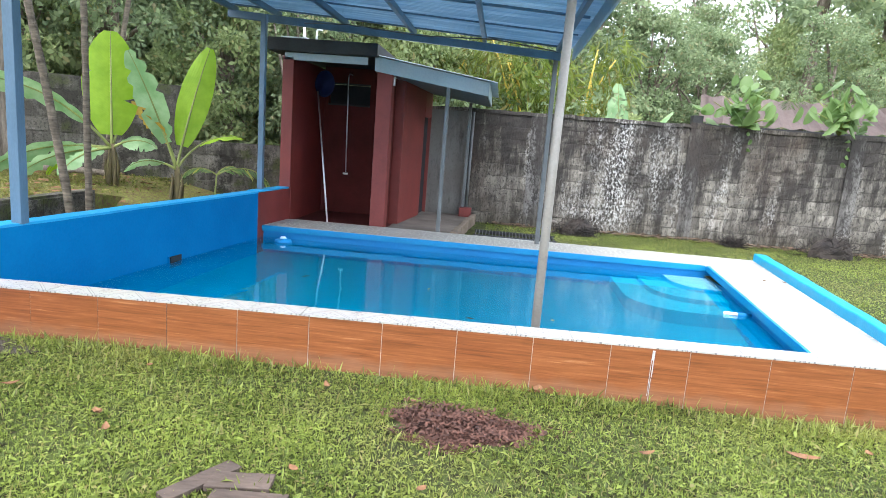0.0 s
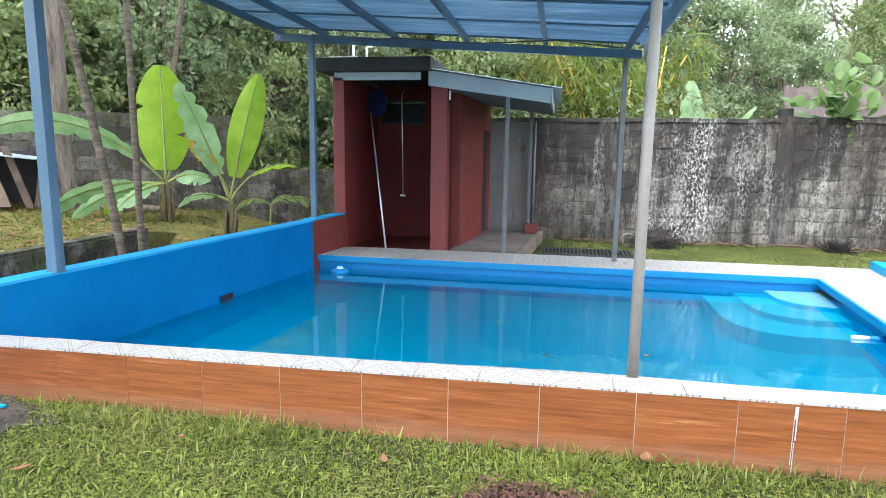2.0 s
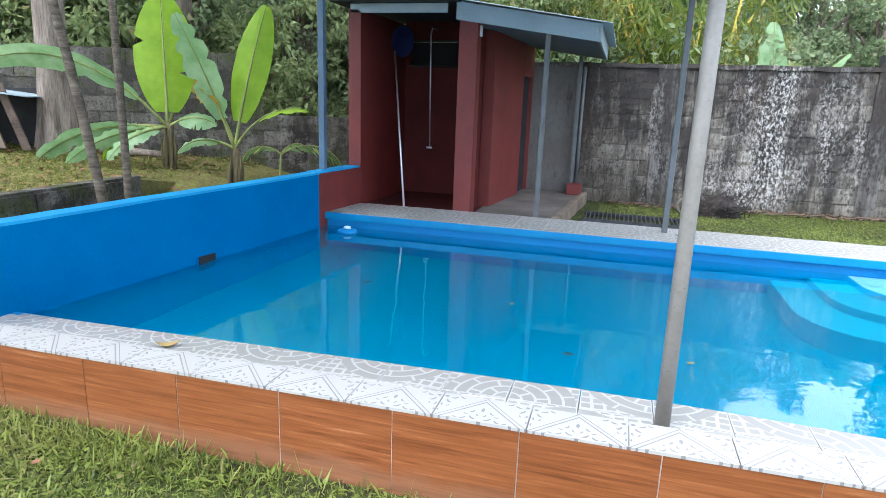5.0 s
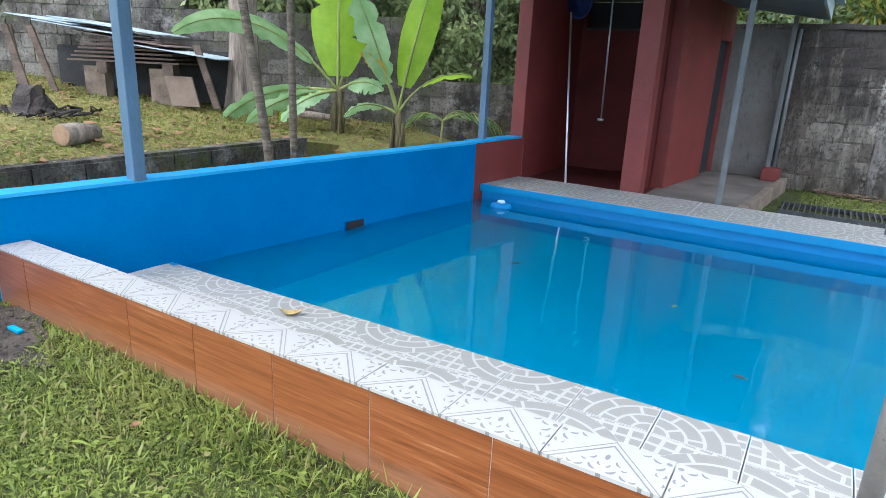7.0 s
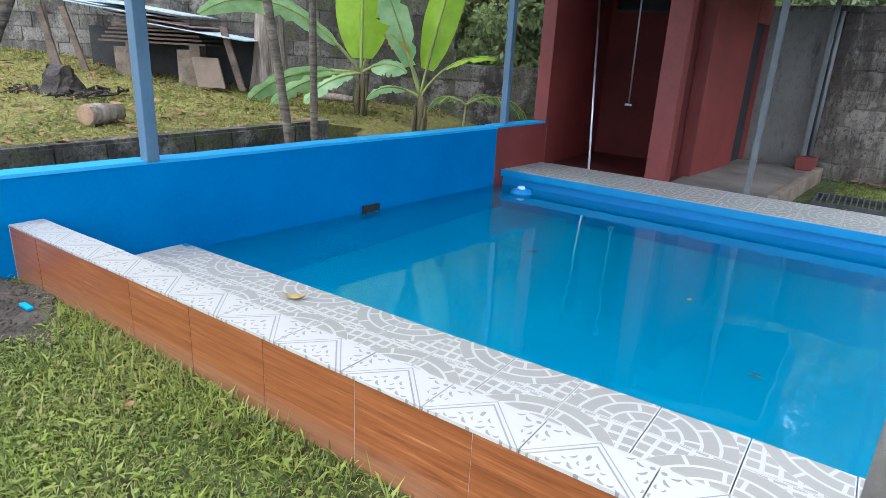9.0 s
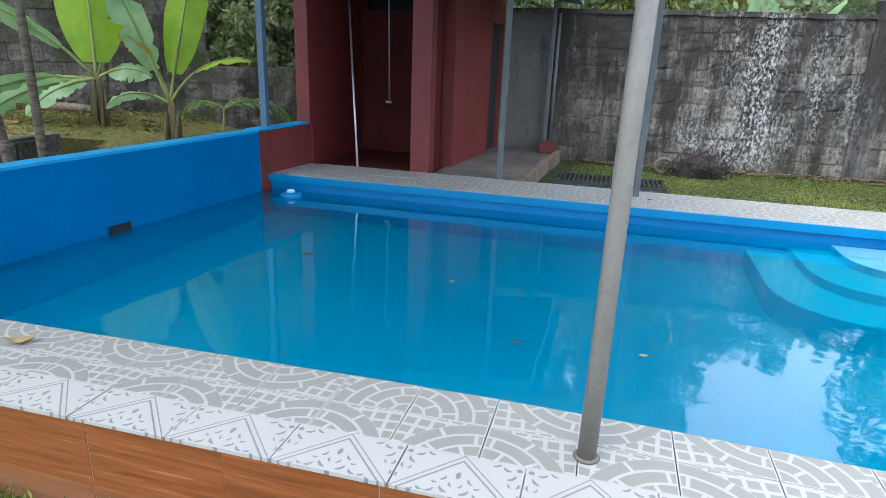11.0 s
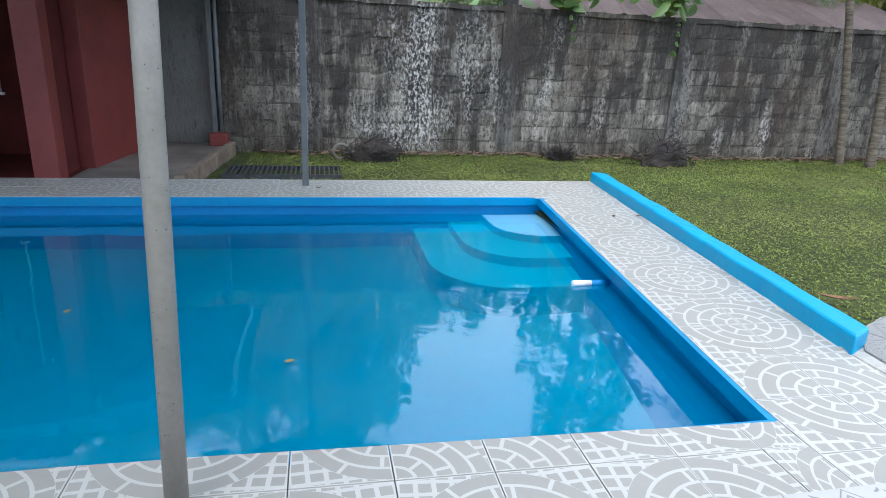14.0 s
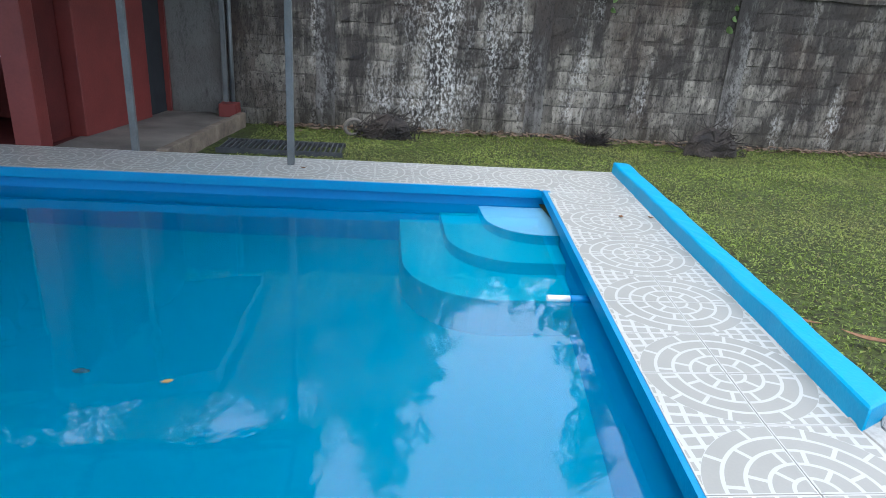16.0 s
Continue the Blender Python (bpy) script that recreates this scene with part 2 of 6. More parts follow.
M["banana_bright"] = banana_skin("banana_bright", (0.24, 0.42, 0.015), (0.34, 0.54, 0.03), (0.5, 0.65, 0.15))
# paler green: sky reflection on the blades put into the colour
M["banana_sky_sheen"] = banana_skin("banana_sky_sheen", (0.20, 0.36, 0.15), (0.36, 0.52, 0.28), (0.55, 0.65, 0.38))
M["banana_dry"] = banana_skin("banana_dry", (0.45, 0.26, 0.03), (0.6, 0.42, 0.06), (0.5, 0.4, 0.1))
M["banana_stem"] = mottled("banana_stem", (0.10, 0.13, 0.03), (0.30, 0.33, 0.09), 6.0, 0.6, 0.4, 30, stretch=(1, 1, 0.2))
M["banana_husk"] = mottled("banana_husk", (0.04, 0.028, 0.016), (0.17, 0.14, 0.06), 8.0, 0.9, 0.6, 30, stretch=(1, 1, 0.3))


def wood_tile():
    n = Nodes("wood_tile")
    r = n.rnd()
    v = n.shift(n.pos(), r)
    g = n.noise(n.scale(v, (1.3, 1.0, 34.0)), 2.0, 6.0, 0.65, 0.6)
    h = n.noise(n.scale(v, (2.0, 1.0, 90.0)), 2.0, 3.0)
    c = n.ramp(g, (0.3, (0.10, 0.030, 0.010)), (0.48, (0.19, 0.062, 0.020)), (0.62, (0.26, 0.094, 0.034)), (0.74, (0.40, 0.20, 0.095)))
    c = n.mix(n.m('MULTIPLY', h, 0.35), c, (0.20, 0.060, 0.018))
    z = n.xyz(n.pos())[2]
    dirt = n.m('MULTIPLY', n.ramp(n.m('ADD', z, n.m('MULTIPLY', n.noise(n.pos(), 8.0), 0.12)), (0.0, 1.0), (0.06, 0.0)), 0.35)
    c = n.mix(dirt, c, (0.24, 0.14, 0.09))
    n.bump(h, 0.1, 0.002)
    return n.done(c, 0.32, 0.0, 0.5)


M["wood_tile"] = wood_tile()


def fan_tile():
    """Printed stone-fan tile: grey bricks in rings round one corner, white joints, small squares past the last ring."""
    n = Nodes("fan_tile")
    u, v = n.xyz(n.uv())[:2]
    r = n.m('SQRT', n.m('ADD', n.m('MULTIPLY', u, u), n.m('MULTIPLY', v, v)))
    th = n.m('DIVIDE', n.m('ARCTAN2', v, u), math.pi / 2)
    rings = 5.0
    k = n.m('FLOOR', n.m('MULTIPLY', r, rings))
    fr = n.m('FRACT', n.m('MULTIPLY', r, rings))
    ring_line = n.m('LESS_THAN', n.m('ABSOLUTE', n.m('SUBTRACT', fr, 0.5)), 0.40)
    cnt = n.m('ADD', n.m('MULTIPLY', k, 0.35), 1.0)
    a = n.m('MULTIPLY', th, cnt)
    ft = n.m('FRACT', n.m('ADD', a, n.m('MULTIPLY', k, 0.37)))
    half = n.m('DIVIDE', n.m('MULTIPLY', cnt, 0.014), n.m('MAXIMUM', r, 0.05))
    rad_line = n.m('GREATER_THAN', n.m('MINIMUM', ft, n.m('SUBTRACT', 1.0, ft)), half)
    brick = n.m('MULTIPLY', ring_line, rad_line)
    gu = n.m('FRACT', n.m('MULTIPLY', n.m('ADD', u, n.m('MULTIPLY', v, 0.08)), 5.6))
    gv = n.m('FRACT', n.m('MULTIPLY', n.m('SUBTRACT', v, n.m('MULTIPLY', u, 0.08)), 5.6))
    sq = n.m('MULTIPLY', n.m('LESS_THAN', n.m('ABSOLUTE', n.m('SUBTRACT', gu, 0.5)), 0.36), n.m('LESS_THAN', n.m('ABSOLUTE', n.m('SUBTRACT', gv, 0.5)), 0.36))
    out = n.m('GREATER_THAN', r, 0.985)
    f = n.m('ADD', n.m('MULTIPLY', out, sq), n.m('MULTIPLY', n.m('SUBTRACT', 1.0, out), brick))
    rim = n.m('MAXIMUM', n.m('ABSOLUTE', n.m('SUBTRACT', u, 0.5)), n.m('ABSOLUTE', n.m('SUBTRACT', v, 0.5)))
    f = n.m('MULTIPLY', f, n.m('LESS_THAN', rim, 0.486))
    p = n.pos()
    grain = n.noise(p, 90.0, 3.0)
    stone = n.mix(n.noise(n.shift(p, n.rnd()), 3.0), (0.255, 0.240, 0.210), (0.33, 0.312, 0.278))
    stone = n.mix(n.m('MULTIPLY', grain, 0.35), stone, (0.20, 0.20, 0.19))
    c = n.mix(f, (0.435, 0.42, 0.39), stone)
    stain = n.ramp(n.noise(p, 2.2, 6.0, 0.7), (0.60, 0.0), (0.78, 0.5))
    c = n.mix(stain, c, (0.30, 0.27, 0.23))
    n.bump(n.m('ADD', n.m('MULTIPLY', f, -0.6), n.m('MULTIPLY', grain, 0.4)), 0.25, 0.002)
    return n.done(c, 0.42, 0.0, 0.5)


M["fan_tile"] = fan_tile()


def decor_tile(name, ground, ink):
    """Glazed tile with a framed diamond and grey scrolls."""
    n = Nodes(name)
    u, v = n.xyz(n.uv())[:2]
    x = n.m('ABSOLUTE', n.m('SUBTRACT', u, 0.5))
    y = n.m('ABSOLUTE', v)
    d = n.m('ADD', x, y)
    line = n.m('ADD', n.m('LESS_THAN', n.m('ABSOLUTE', n.m('SUBTRACT', d, 0.450)), 0.012), n.m('LESS_THAN', n.m('ABSOLUTE', n.m('SUBTRACT', d, 0.515)), 0.008))
    near = 9.0
    for cx, cy, rx, ry, turn in ((0.0, 0.27, 0.024, 0.05, 0), (0.0, 0.0, 0.045, 0.03, 0), (0.09, 0.08, 0.055, 0.017, 40), (0.18, 0.055, 0.05, 0.016, -35), (0.10, 0.21, 0.042, 0.014, -50),
                                 (0.27, 0.05, 0.035, 0.014, 25), (0.045, 0.15, 0.034, 0.012, 60), (0.33, 0.025, 0.03, 0.012, -20), (0.17, 0.15, 0.03, 0.012, 10),
                                 (0.42, 0.35, 0.055, 0.017, 45), (0.36, 0.44, 0.05, 0.016, -25), (0.475, 0.27, 0.035, 0.014, 75), (0.46, 0.46, 0.03, 0.026, 0),
                                 (0.28, 0.47, 0.045, 0.014, 30), (0.485, 0.15, 0.03, 0.012, 90), (0.40, 0.26, 0.03, 0.011, -60)):
        c, q = math.cos(radians(turn)), math.sin(radians(turn))
        dx, dy = n.m('SUBTRACT', x, cx), n.m('SUBTRACT', y, cy)
        rx, ry = rx * 0.85, ry * 0.8
        la = n.m('ADD', n.m('MULTIPLY', dx, c / rx), n.m('MULTIPLY', dy, q / rx))
        lb = n.m('ADD', n.m('MULTIPLY', dy, c / ry), n.m('MULTIPLY', dx, -q / ry))
        lb = n.m('ADD', lb, n.m('MULTIPLY', n.m('MULTIPLY', la, la), -1.1 if rx > ry * 2 else 0.0))
        near = n.m('MINIMUM', near, n.m('ADD', n.m('MULTIPLY', la, la), n.m('MULTIPLY', lb, lb)))
    scroll = n.m('LESS_THAN', near, 1.0)
    f = n.m('MINIMUM', n.m('ADD', line, scroll), 1.0)
    c = n.mix(n.m('MULTIPLY', f, 0.8), ground, ink)
    c = n.mix(n.ramp(n.noise(n.pos(), 3.0, 5.0, 0.7), (0.55, 0.0), (0.8, 0.35)), c, (0.38, 0.35, 0.31))
    return n.done(c, 0.3, 0.0, 0.5)


M["decor_tile"] = decor_tile("decor_tile", (0.36, 0.35, 0.33), (0.13, 0.127, 0.13))
M["grey_tile"] = decor_tile("grey_tile", (0.22, 0.21, 0.20), (0.05, 0.048, 0.048))


def old_wall(name, kind="block"):
    """Weathered block: pale cement faces, black mould running down from the top, broken white lime, green at the foot."""
    n = Nodes(name)
    p = n.pos()
    x, _, z = n.xyz(p)
    streak = n.noise(n.scale(p, (2.8, 2.8, 0.42)), 1.7, 9.0, 0.74)
    fine = n.noise(n.scale(p, (7.0, 7.0, 2.6)), 3.2, 8.0, 0.78)
    crumb = n.noise(n.scale(p, (1.0, 1.0, 0.6)), 26.0, 6.0, 0.8)
    blot = n.noise(p, 0.9, 6.0, 0.65)
    base = n.mix(n.noise(n.shift(p, n.rnd()), 3.0, 5.0, 0.65), (0.095, 0.084, 0.070), (0.23, 0.212, 0.18))
    base = n.mix(n.m('MULTIPLY', n.rnd(), 0.75), base, (0.30, 0.275, 0.235))
    if kind == "pillar":
        base = n.mix(0.5, base, (0.13, 0.13, 0.135))
    if kind == "mortar":
        base = n.mix(0.6, base, (0.075, 0.068, 0.06))
    if kind == "plaster":
        base = n.mix(0.8, base, (0.17, 0.168, 0.162))
    # mould thickens towards the top of the wall, where water runs in
    m0 = n.m('ADD', n.m('ADD', n.m('MULTIPLY', streak, 0.60), n.m('MULTIPLY', blot, 0.45)), n.m('MULTIPLY', z, -0.035))
    mould = n.ramp(m0, (0.465, 1.0), (0.590, 0.0))
    if kind == "plaster":
        mould = n.ramp(m0, (0.36, 0.8), (0.44, 0.0))
    c = n.mix(n.m('MULTIPLY', mould, 0.90), base, (0.030, 0.026, 0.024))
    rust = n.ramp(n.noise(n.scale(p, (0.6, 0.6, 0.4)), 1.3, 4.0, 0.6), (0.52, 0.0), (0.72, 0.45))
    c = n.mix(rust, c, (0.085, 0.055, 0.038))
    # broken lime crust, most of it beside the joint at the old gate post
    crust = n.m('ADD', n.m('MULTIPLY', n.ramp(n.m('ABSOLUTE', n.m('SUBTRACT', x, 2.6)), (0.3, 0.14), (1.0, 0.0)), 1.0), n.noise(n.scale(p, (1.3, 1.3, 0.35)), 1.2, 4.0, 0.6))
    l2 = n.m('MULTIPLY', n.ramp(crust, (0.54, 0.0), (0.70, 1.0)), n.ramp(crumb, (0.50, 0.0), (0.56, 1.0)))
    c = n.mix(n.m('MULTIPLY', l2, {"plaster": 0.0, "pillar": 0.3}.get(kind, 0.80)), c, (0.56, 0.55, 0.53))
    drip = n.ramp(n.m('ADD', n.m('MULTIPLY', fine, 0.6), n.m('MULTIPLY', streak, 0.5)), (0.44, 0.75), (0.52, 0.0))
    c = n.mix(n.m('MULTIPLY', drip, 0.25 if kind == "plaster" else 1.0), c, (0.030, 0.027, 0.026))
    foot = n.m('MULTIPLY', n.ramp(n.m('ADD', z, n.m('MULTIPLY', blot, 0.5)), (0.05, 0.9), (0.45, 0.0)), fine)
    c = n.mix(foot, c, (0.05, 0.045, 0.026))
    speck = n.ramp(crumb, (0.40, 0.8), (0.47, 0.0))
    c = n.mix(n.m('MULTIPLY', speck, 0.3 if kind == "plaster" else 1.0), c, (0.026, 0.023, 0.021))
    n.bump(n.m('ADD', fine, crumb), 0.8, 0.015)
    return n.done(c, 0.92, 0.0, 0.25)


M["old_wall"] = old_wall("old_wall")
M["old_pillar"] = old_wall("old_pillar", "pillar")
M["mortar"] = old_wall("mortar", "mortar")
M["plaster"] = old_wall("plaster", "plaster")


def mossy_wall():
    n = Nodes("yard_wall")
    p = n.pos()
    r = n.island()
    c = n.mix(r, (0.075, 0.068, 0.058), (0.20, 0.185, 0.16))
    c = n.mix(n.ramp(n.noise(n.scale(p, (1, 1, 0.4)), 1.4, 7.0, 0.7), (0.42, 0.9), (0.58, 0.0)), c, (0.032, 0.029, 0.026))
    c = n.mix(n.ramp(n.noise(p, 3.2, 7.0, 0.75), (0.50, 0.0), (0.66, 0.75)), c, (0.28, 0.26, 0.23))
    c = n.mix(n.ramp(n.noise(p, 2.1, 6.0, 0.7), (0.53, 0.0), (0.64, 0.7)), c, (0.07, 0.085, 0.025))
    g = n.noise(p, 28.0, 5.0, 0.75)
    c = n.mix(n.ramp(g, (0.40, 0.6), (0.48, 0.0)), c, (0.025, 0.023, 0.02))
    n.bump(g, 0.9, 0.02)
    return n.done(c, 0.95, 0.0, 0.2)


M["yard_wall"] = mossy_wall()


def water_mat():
    """Slightly cloudy water: a clear surface mixed with a pale cyan body, both with the same gloss."""
    n = Nodes("water")
    p = n.pos()
    n.bump(n.m('ADD', n.noise(p, 2.6, 3.0, 0.5, 0.6), n.m('MULTIPLY', n.noise(p, 14.0, 2.0), 0.12)), 0.05, 0.05)
    n.b.inputs["Transmission Weight"].default_value = 1.0
    n.b.inputs["IOR"].default_value = 1.33
    m = n.done((0.62, 0.95, 1.0), 0.0, 0.0, 1.0)
    body = n.t.nodes.new("ShaderNodeBsdfPrincipled")
    n.put(body.inputs["Base Color"], (0.0, 0.27, 0.50))
    body.inputs["Roughness"].default_value = 0.0
    body.inputs["IOR"].default_value = 1.4
    body.inputs["Specular IOR Level"].default_value = 1.0
    n.t.links.new(n.b.inputs["Normal"].links[0].from_socket, body.inputs["Normal"])
    for q in (n.b, body):
        q.inputs["Coat Weight"].default_value = 0.30
        q.inputs["Coat Roughness"].default_value = 0.0
        n.t.links.new(n.b.inputs["Normal"].links[0].from_socket, q.inputs["Coat Normal"])
    mx = n.t.nodes.new("ShaderNodeMixShader")
    mx.inputs[0].default_value = 0.28
    n.t.links.new(n.b.outputs[0], mx.inputs[1])
    n.t.links.new(body.outputs[0], mx.inputs[2])
    n.t.links.new(mx.outputs[0], n.t.nodes["Material Output"].inputs[0])
    return m


M["water"] = water_mat()


# ---- mesh helpers ----
def box(bm, x0, x1, y0, y1, z0, z1):
    vs = [bm.verts.new(c) for c in ((x0, y0, z0), (x1, y0, z0), (x1, y1, z0), (x0, y1, z0), (x0, y0, z1), (x1, y0, z1), (x1, y1, z1), (x0, y1, z1))]
    for f in ((0, 3, 2, 1), (4, 5, 6, 7), (0, 1, 5, 4), (1, 2, 6, 5), (2, 3, 7, 6), (3, 0, 4, 7)):
        bm.faces.new([vs[k] for k in f])
    return bm


def prism(bm, poly, z0, z1):
    """A slab over a polygon; z0 and z1 are numbers or functions of x, y."""
    def at(z, p):
        return z(*p) if callable(z) else z
    lo = [bm.verts.new((*p, at(z0, p))) for p in poly]
    hi = [bm.verts.new((*p, at(z1, p))) for p in poly]
    n = len(poly)
    bm.faces.new(lo[::-1])
    bm.faces.new(hi)
    for k in range(n):
        bm.faces.new((lo[k], lo[(k + 1) % n], hi[(k + 1) % n], hi[k]))
    return bm


def tube(bm, pts, radii, n=10, caps=True):
    """A round limb along a line of points."""
    rings = []
    for k, p in enumerate(pts):
        p = Vector(p)
        d = (Vector(pts[min(k + 1, len(pts) - 1)]) - Vector(pts[max(k - 1, 0)])).normalized()
        a = d.cross(Vector((0.3, 0.9, 0.1))).normalized()
        b = d.cross(a)
        r = radii[k] if isinstance(radii, (list, tuple)) else radii
        rings.append([bm.verts.new(p + (a * math.cos(q) + b * math.sin(q)) * r) for q in [2 * math.pi * i / n for i in range(n)]])
    for lo, hi in zip(rings, rings[1:]):
        for i in range(n):
            bm.faces.new((lo[i], lo[(i + 1) % n], hi[(i + 1) % n], hi[i])).smooth = True
    if caps:
        bm.faces.new(rings[0][::-1])
        bm.faces.new(rings[-1])
    return bm


def soften(bm, width, seg=2):
    bmesh.ops.recalc_face_normals(bm, faces=bm.faces)
    bmesh.ops.bevel(bm, geom=[e for e in bm.edges if e.is_manifold and e.calc_face_angle(0) > 0.5], offset=width, segments=seg, affect='EDGES', profile=0.6)
    return bm


def roughen(bm, amount, scale):
    for v in bm.verts:
        v.co += noise.noise_vector(v.co * scale) * amount
    return bm


def mesh_of(name, bm, mat):
    me = bpy.data.meshes.new(name)
    bmesh.ops.recalc_face_normals(bm, faces=bm.faces)
    bm.to_mesh(me)
    bm.free()
    me.materials.append(M[mat])
    return me


def part(name, bm, mat, parent=None, label=""):
    ob = new(name, mesh_of(name, bm, mat))
    if parent is not None:
        ob.parent = parent
    return tagged(ob, label)


def root(name, label, category, at=(0, 0, 0), group="", kind=""):
    ob = new(name)
    ob.matrix_basis = pose(*at)
    return tagged(ob, label, category, group, kind)


def solid(name, bm, mat, label, category="", kind="structure", group=""):
    return tagged(part(name, bm, mat), label, category, group, kind)


def B():
    return bmesh.new()


def raw(name, verts, faces, mat, parent=None, smooth=False):
    me = bpy.data.meshes.new(name)
    me.from_pydata(verts, [], faces)
    me.materials.append(M[mat])
    if smooth:
        me.polygons.foreach_set("use_smooth", [True] * len(faces))
    ob = new(name, me)
    if parent is not None:
        ob.parent = parent
    return ob


# ---- plan ----
WATER, FLOOR, GROUND = -0.17, -1.15, -0.12
CAP_Y0, CAP_Y1 = 4.10, 4.27
FAR_IN, FAR_OUT = 8.69, 9.47


def wall_x(y):
    """Inner face of the long blue wall."""
    return -3.0 - 0.118 * (8.55 - y)


def right_x(y):
    """Inner edge of the deck beside the steps."""
    return 2.62 + 0.112 * (y - 4.92)


def near_y(x):
    return 4.92 - 0.027 * (x - 2.62) if x < 2.62 else 4.92


def deck_z(x, y):
    return -0.12 * max(0.0, min(1.0, (0.3 - x) / 3.72)) if y < 6.5 else 0.0


def cap_z(x):
    return 0.208 + 0.010 * (x + 2.7)


def ground_z(x, y):
    z = GROUND - 0.04 * max(0.0, min(1.0, (y - 5.0) / 6.0))
    up = max(0.0, min(1.0, (-3.7 - x) / 1.5)) if y > 8.0 else (1.0 if x < -4.92 else 0.0)
    if y < 3.0:
        up *= max(0.0, min(1.0, (y + 1.0) / 4.0))
    z += up * (0.46 + 0.08 * min(9.0, max(0.0, -5.0 - x)))
    far = max(0.0, y - 14.0)
    z += 0.05 * far if far < 60 else 3.0
    return z + 0.025 * noise.noise(Vector((x * 0.7, y * 0.7, 0)))


# ---- ground, one sheet out to the horizon ----
def ground():
    xs = sorted({-900, -400, -200, -100, -60, -40, -30, -24, *[-20 + 0.5 * k for k in range(71)], -4.94, -4.90, -3.75, *[round(-3.7 + 0.05 * k, 2) for k in range(17)], 20, 25, 30, 40, 60, 100, 200, 400, 900})
    ys = sorted({-900, -300, -100, -40, -20, -12, *[-8 + 0.5 * k for k in range(45)], 16, 18, 20, 24, 28, 32, 40, 50, 60, 74, 100, 200, 400, 900})
    keep = {}
    verts, faces, fm = [], [], []
    for x in xs:
        for y in ys:
            keep[x, y] = len(verts)
            verts.append((x, y, ground_z(x, y)))
    for a, b in zip(xs, xs[1:]):
        for c, d in zip(ys, ys[1:]):
            if wall_x((c + d) / 2) - 0.11 < (a + b) / 2 and b <= 3.0 and 4.5 <= c and d <= 9.5:
                continue
            faces.append((keep[a, c], keep[b, c], keep[b, d], keep[a, d]))
            fm.append(1 if b <= -3.4 and d > 3.0 else 0)
    me = bpy.data.meshes.new("ground")
    me.from_pydata(verts, [], faces)
    me.materials.append(M["lawn_soil"])
    me.materials.append(M["yard_soil"])
    me.polygons.foreach_set("material_index", fm)
    tagged(new("ground", me), "green lawn ground with bare yard soil behind the blue wall", "ground", kind="structure")


ground()


# ---- pool shell ----
def pool_shell():
    corners = [(wall_x(5.08) , 5.03), (2.66, 4.96), (3.09, 8.72), (wall_x(8.72), 8.72)]
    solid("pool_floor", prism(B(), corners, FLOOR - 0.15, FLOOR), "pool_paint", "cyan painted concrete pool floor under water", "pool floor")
    sides = (("pool_wall_near", [(-3.5, 4.72), (2.72, 4.62), (2.66, 4.96), (-3.5, 5.03)]),
             ("pool_wall_side", [(2.66, 4.96), (2.90, 4.66), (3.36, 8.95), (3.09, 8.72)]),
             ("pool_wall_far", [(3.09, 8.72), (3.30, 9.05), (-3.1, 9.05), (wall_x(8.72), 8.72)]))
    for name, poly in sides:
        solid(name, prism(B(), poly, FLOOR - 0.1, lambda x, y: deck_z(x, y) - 0.075), "pool_side", "blue painted concrete pool side, darkened for shadow, under the tiled deck", "pool wall")
    # underwater steps in the far corner
    steps = root("pool_steps", "three rounded painted steps under water in the pool corner", "pool steps", (0, 0, 0))
    for name, x0, y0, z, r, mat in (("lower_step", 1.80, 7.20, -0.64, 0.62, "step_teal"), ("middle_step", 2.14, 7.60, -0.42, 0.52, "step_teal"), ("upper_step", 2.47, 7.97, -0.20, 0.42, "step_white")):
        xr = 3.08
        poly = [(xr - (8.71 - y0) * 0.112, y0), (xr, 8.71), (x0, 8.71)]
        poly += [(x0 + r * (1 - math.cos(a)), y0 + r * (1 - math.sin(a))) for a in [radians(q) for q in range(0, 91, 9)]]
        # body in the deeper pool blue paints the shadow on the risers
        st = part(name, soften(prism(B(), poly, FLOOR, z), 0.012), "pool_paint", steps)
        cx, cy = sum(p[0] for p in poly) / len(poly), sum(p[1] for p in poly) / len(poly)
        part("tread", prism(B(), [(cx + (a - cx) * 0.985, cy + (b - cy) * 0.985) for a, b in poly], z - 0.01, z + 0.004), mat, st, "pale top tread" if mat == "step_white" else "teal tread, lighter than the risers darkened for shadow")
    surface = [(wall_x(5.1) - 0.02, 5.02, WATER), (2.665, 4.95, WATER), (3.095, 8.73, WATER), (wall_x(8.73) - 0.02, 8.73, WATER)]
    w = tagged(raw("water", surface, [(0, 1, 2, 3)], "water"), "still clear blue pool water reflecting trees and sky", "water", kind="structure")
    w.visible_shadow = False


pool_shell()


# ---- decks: concrete under tiles ----
T = 0.335


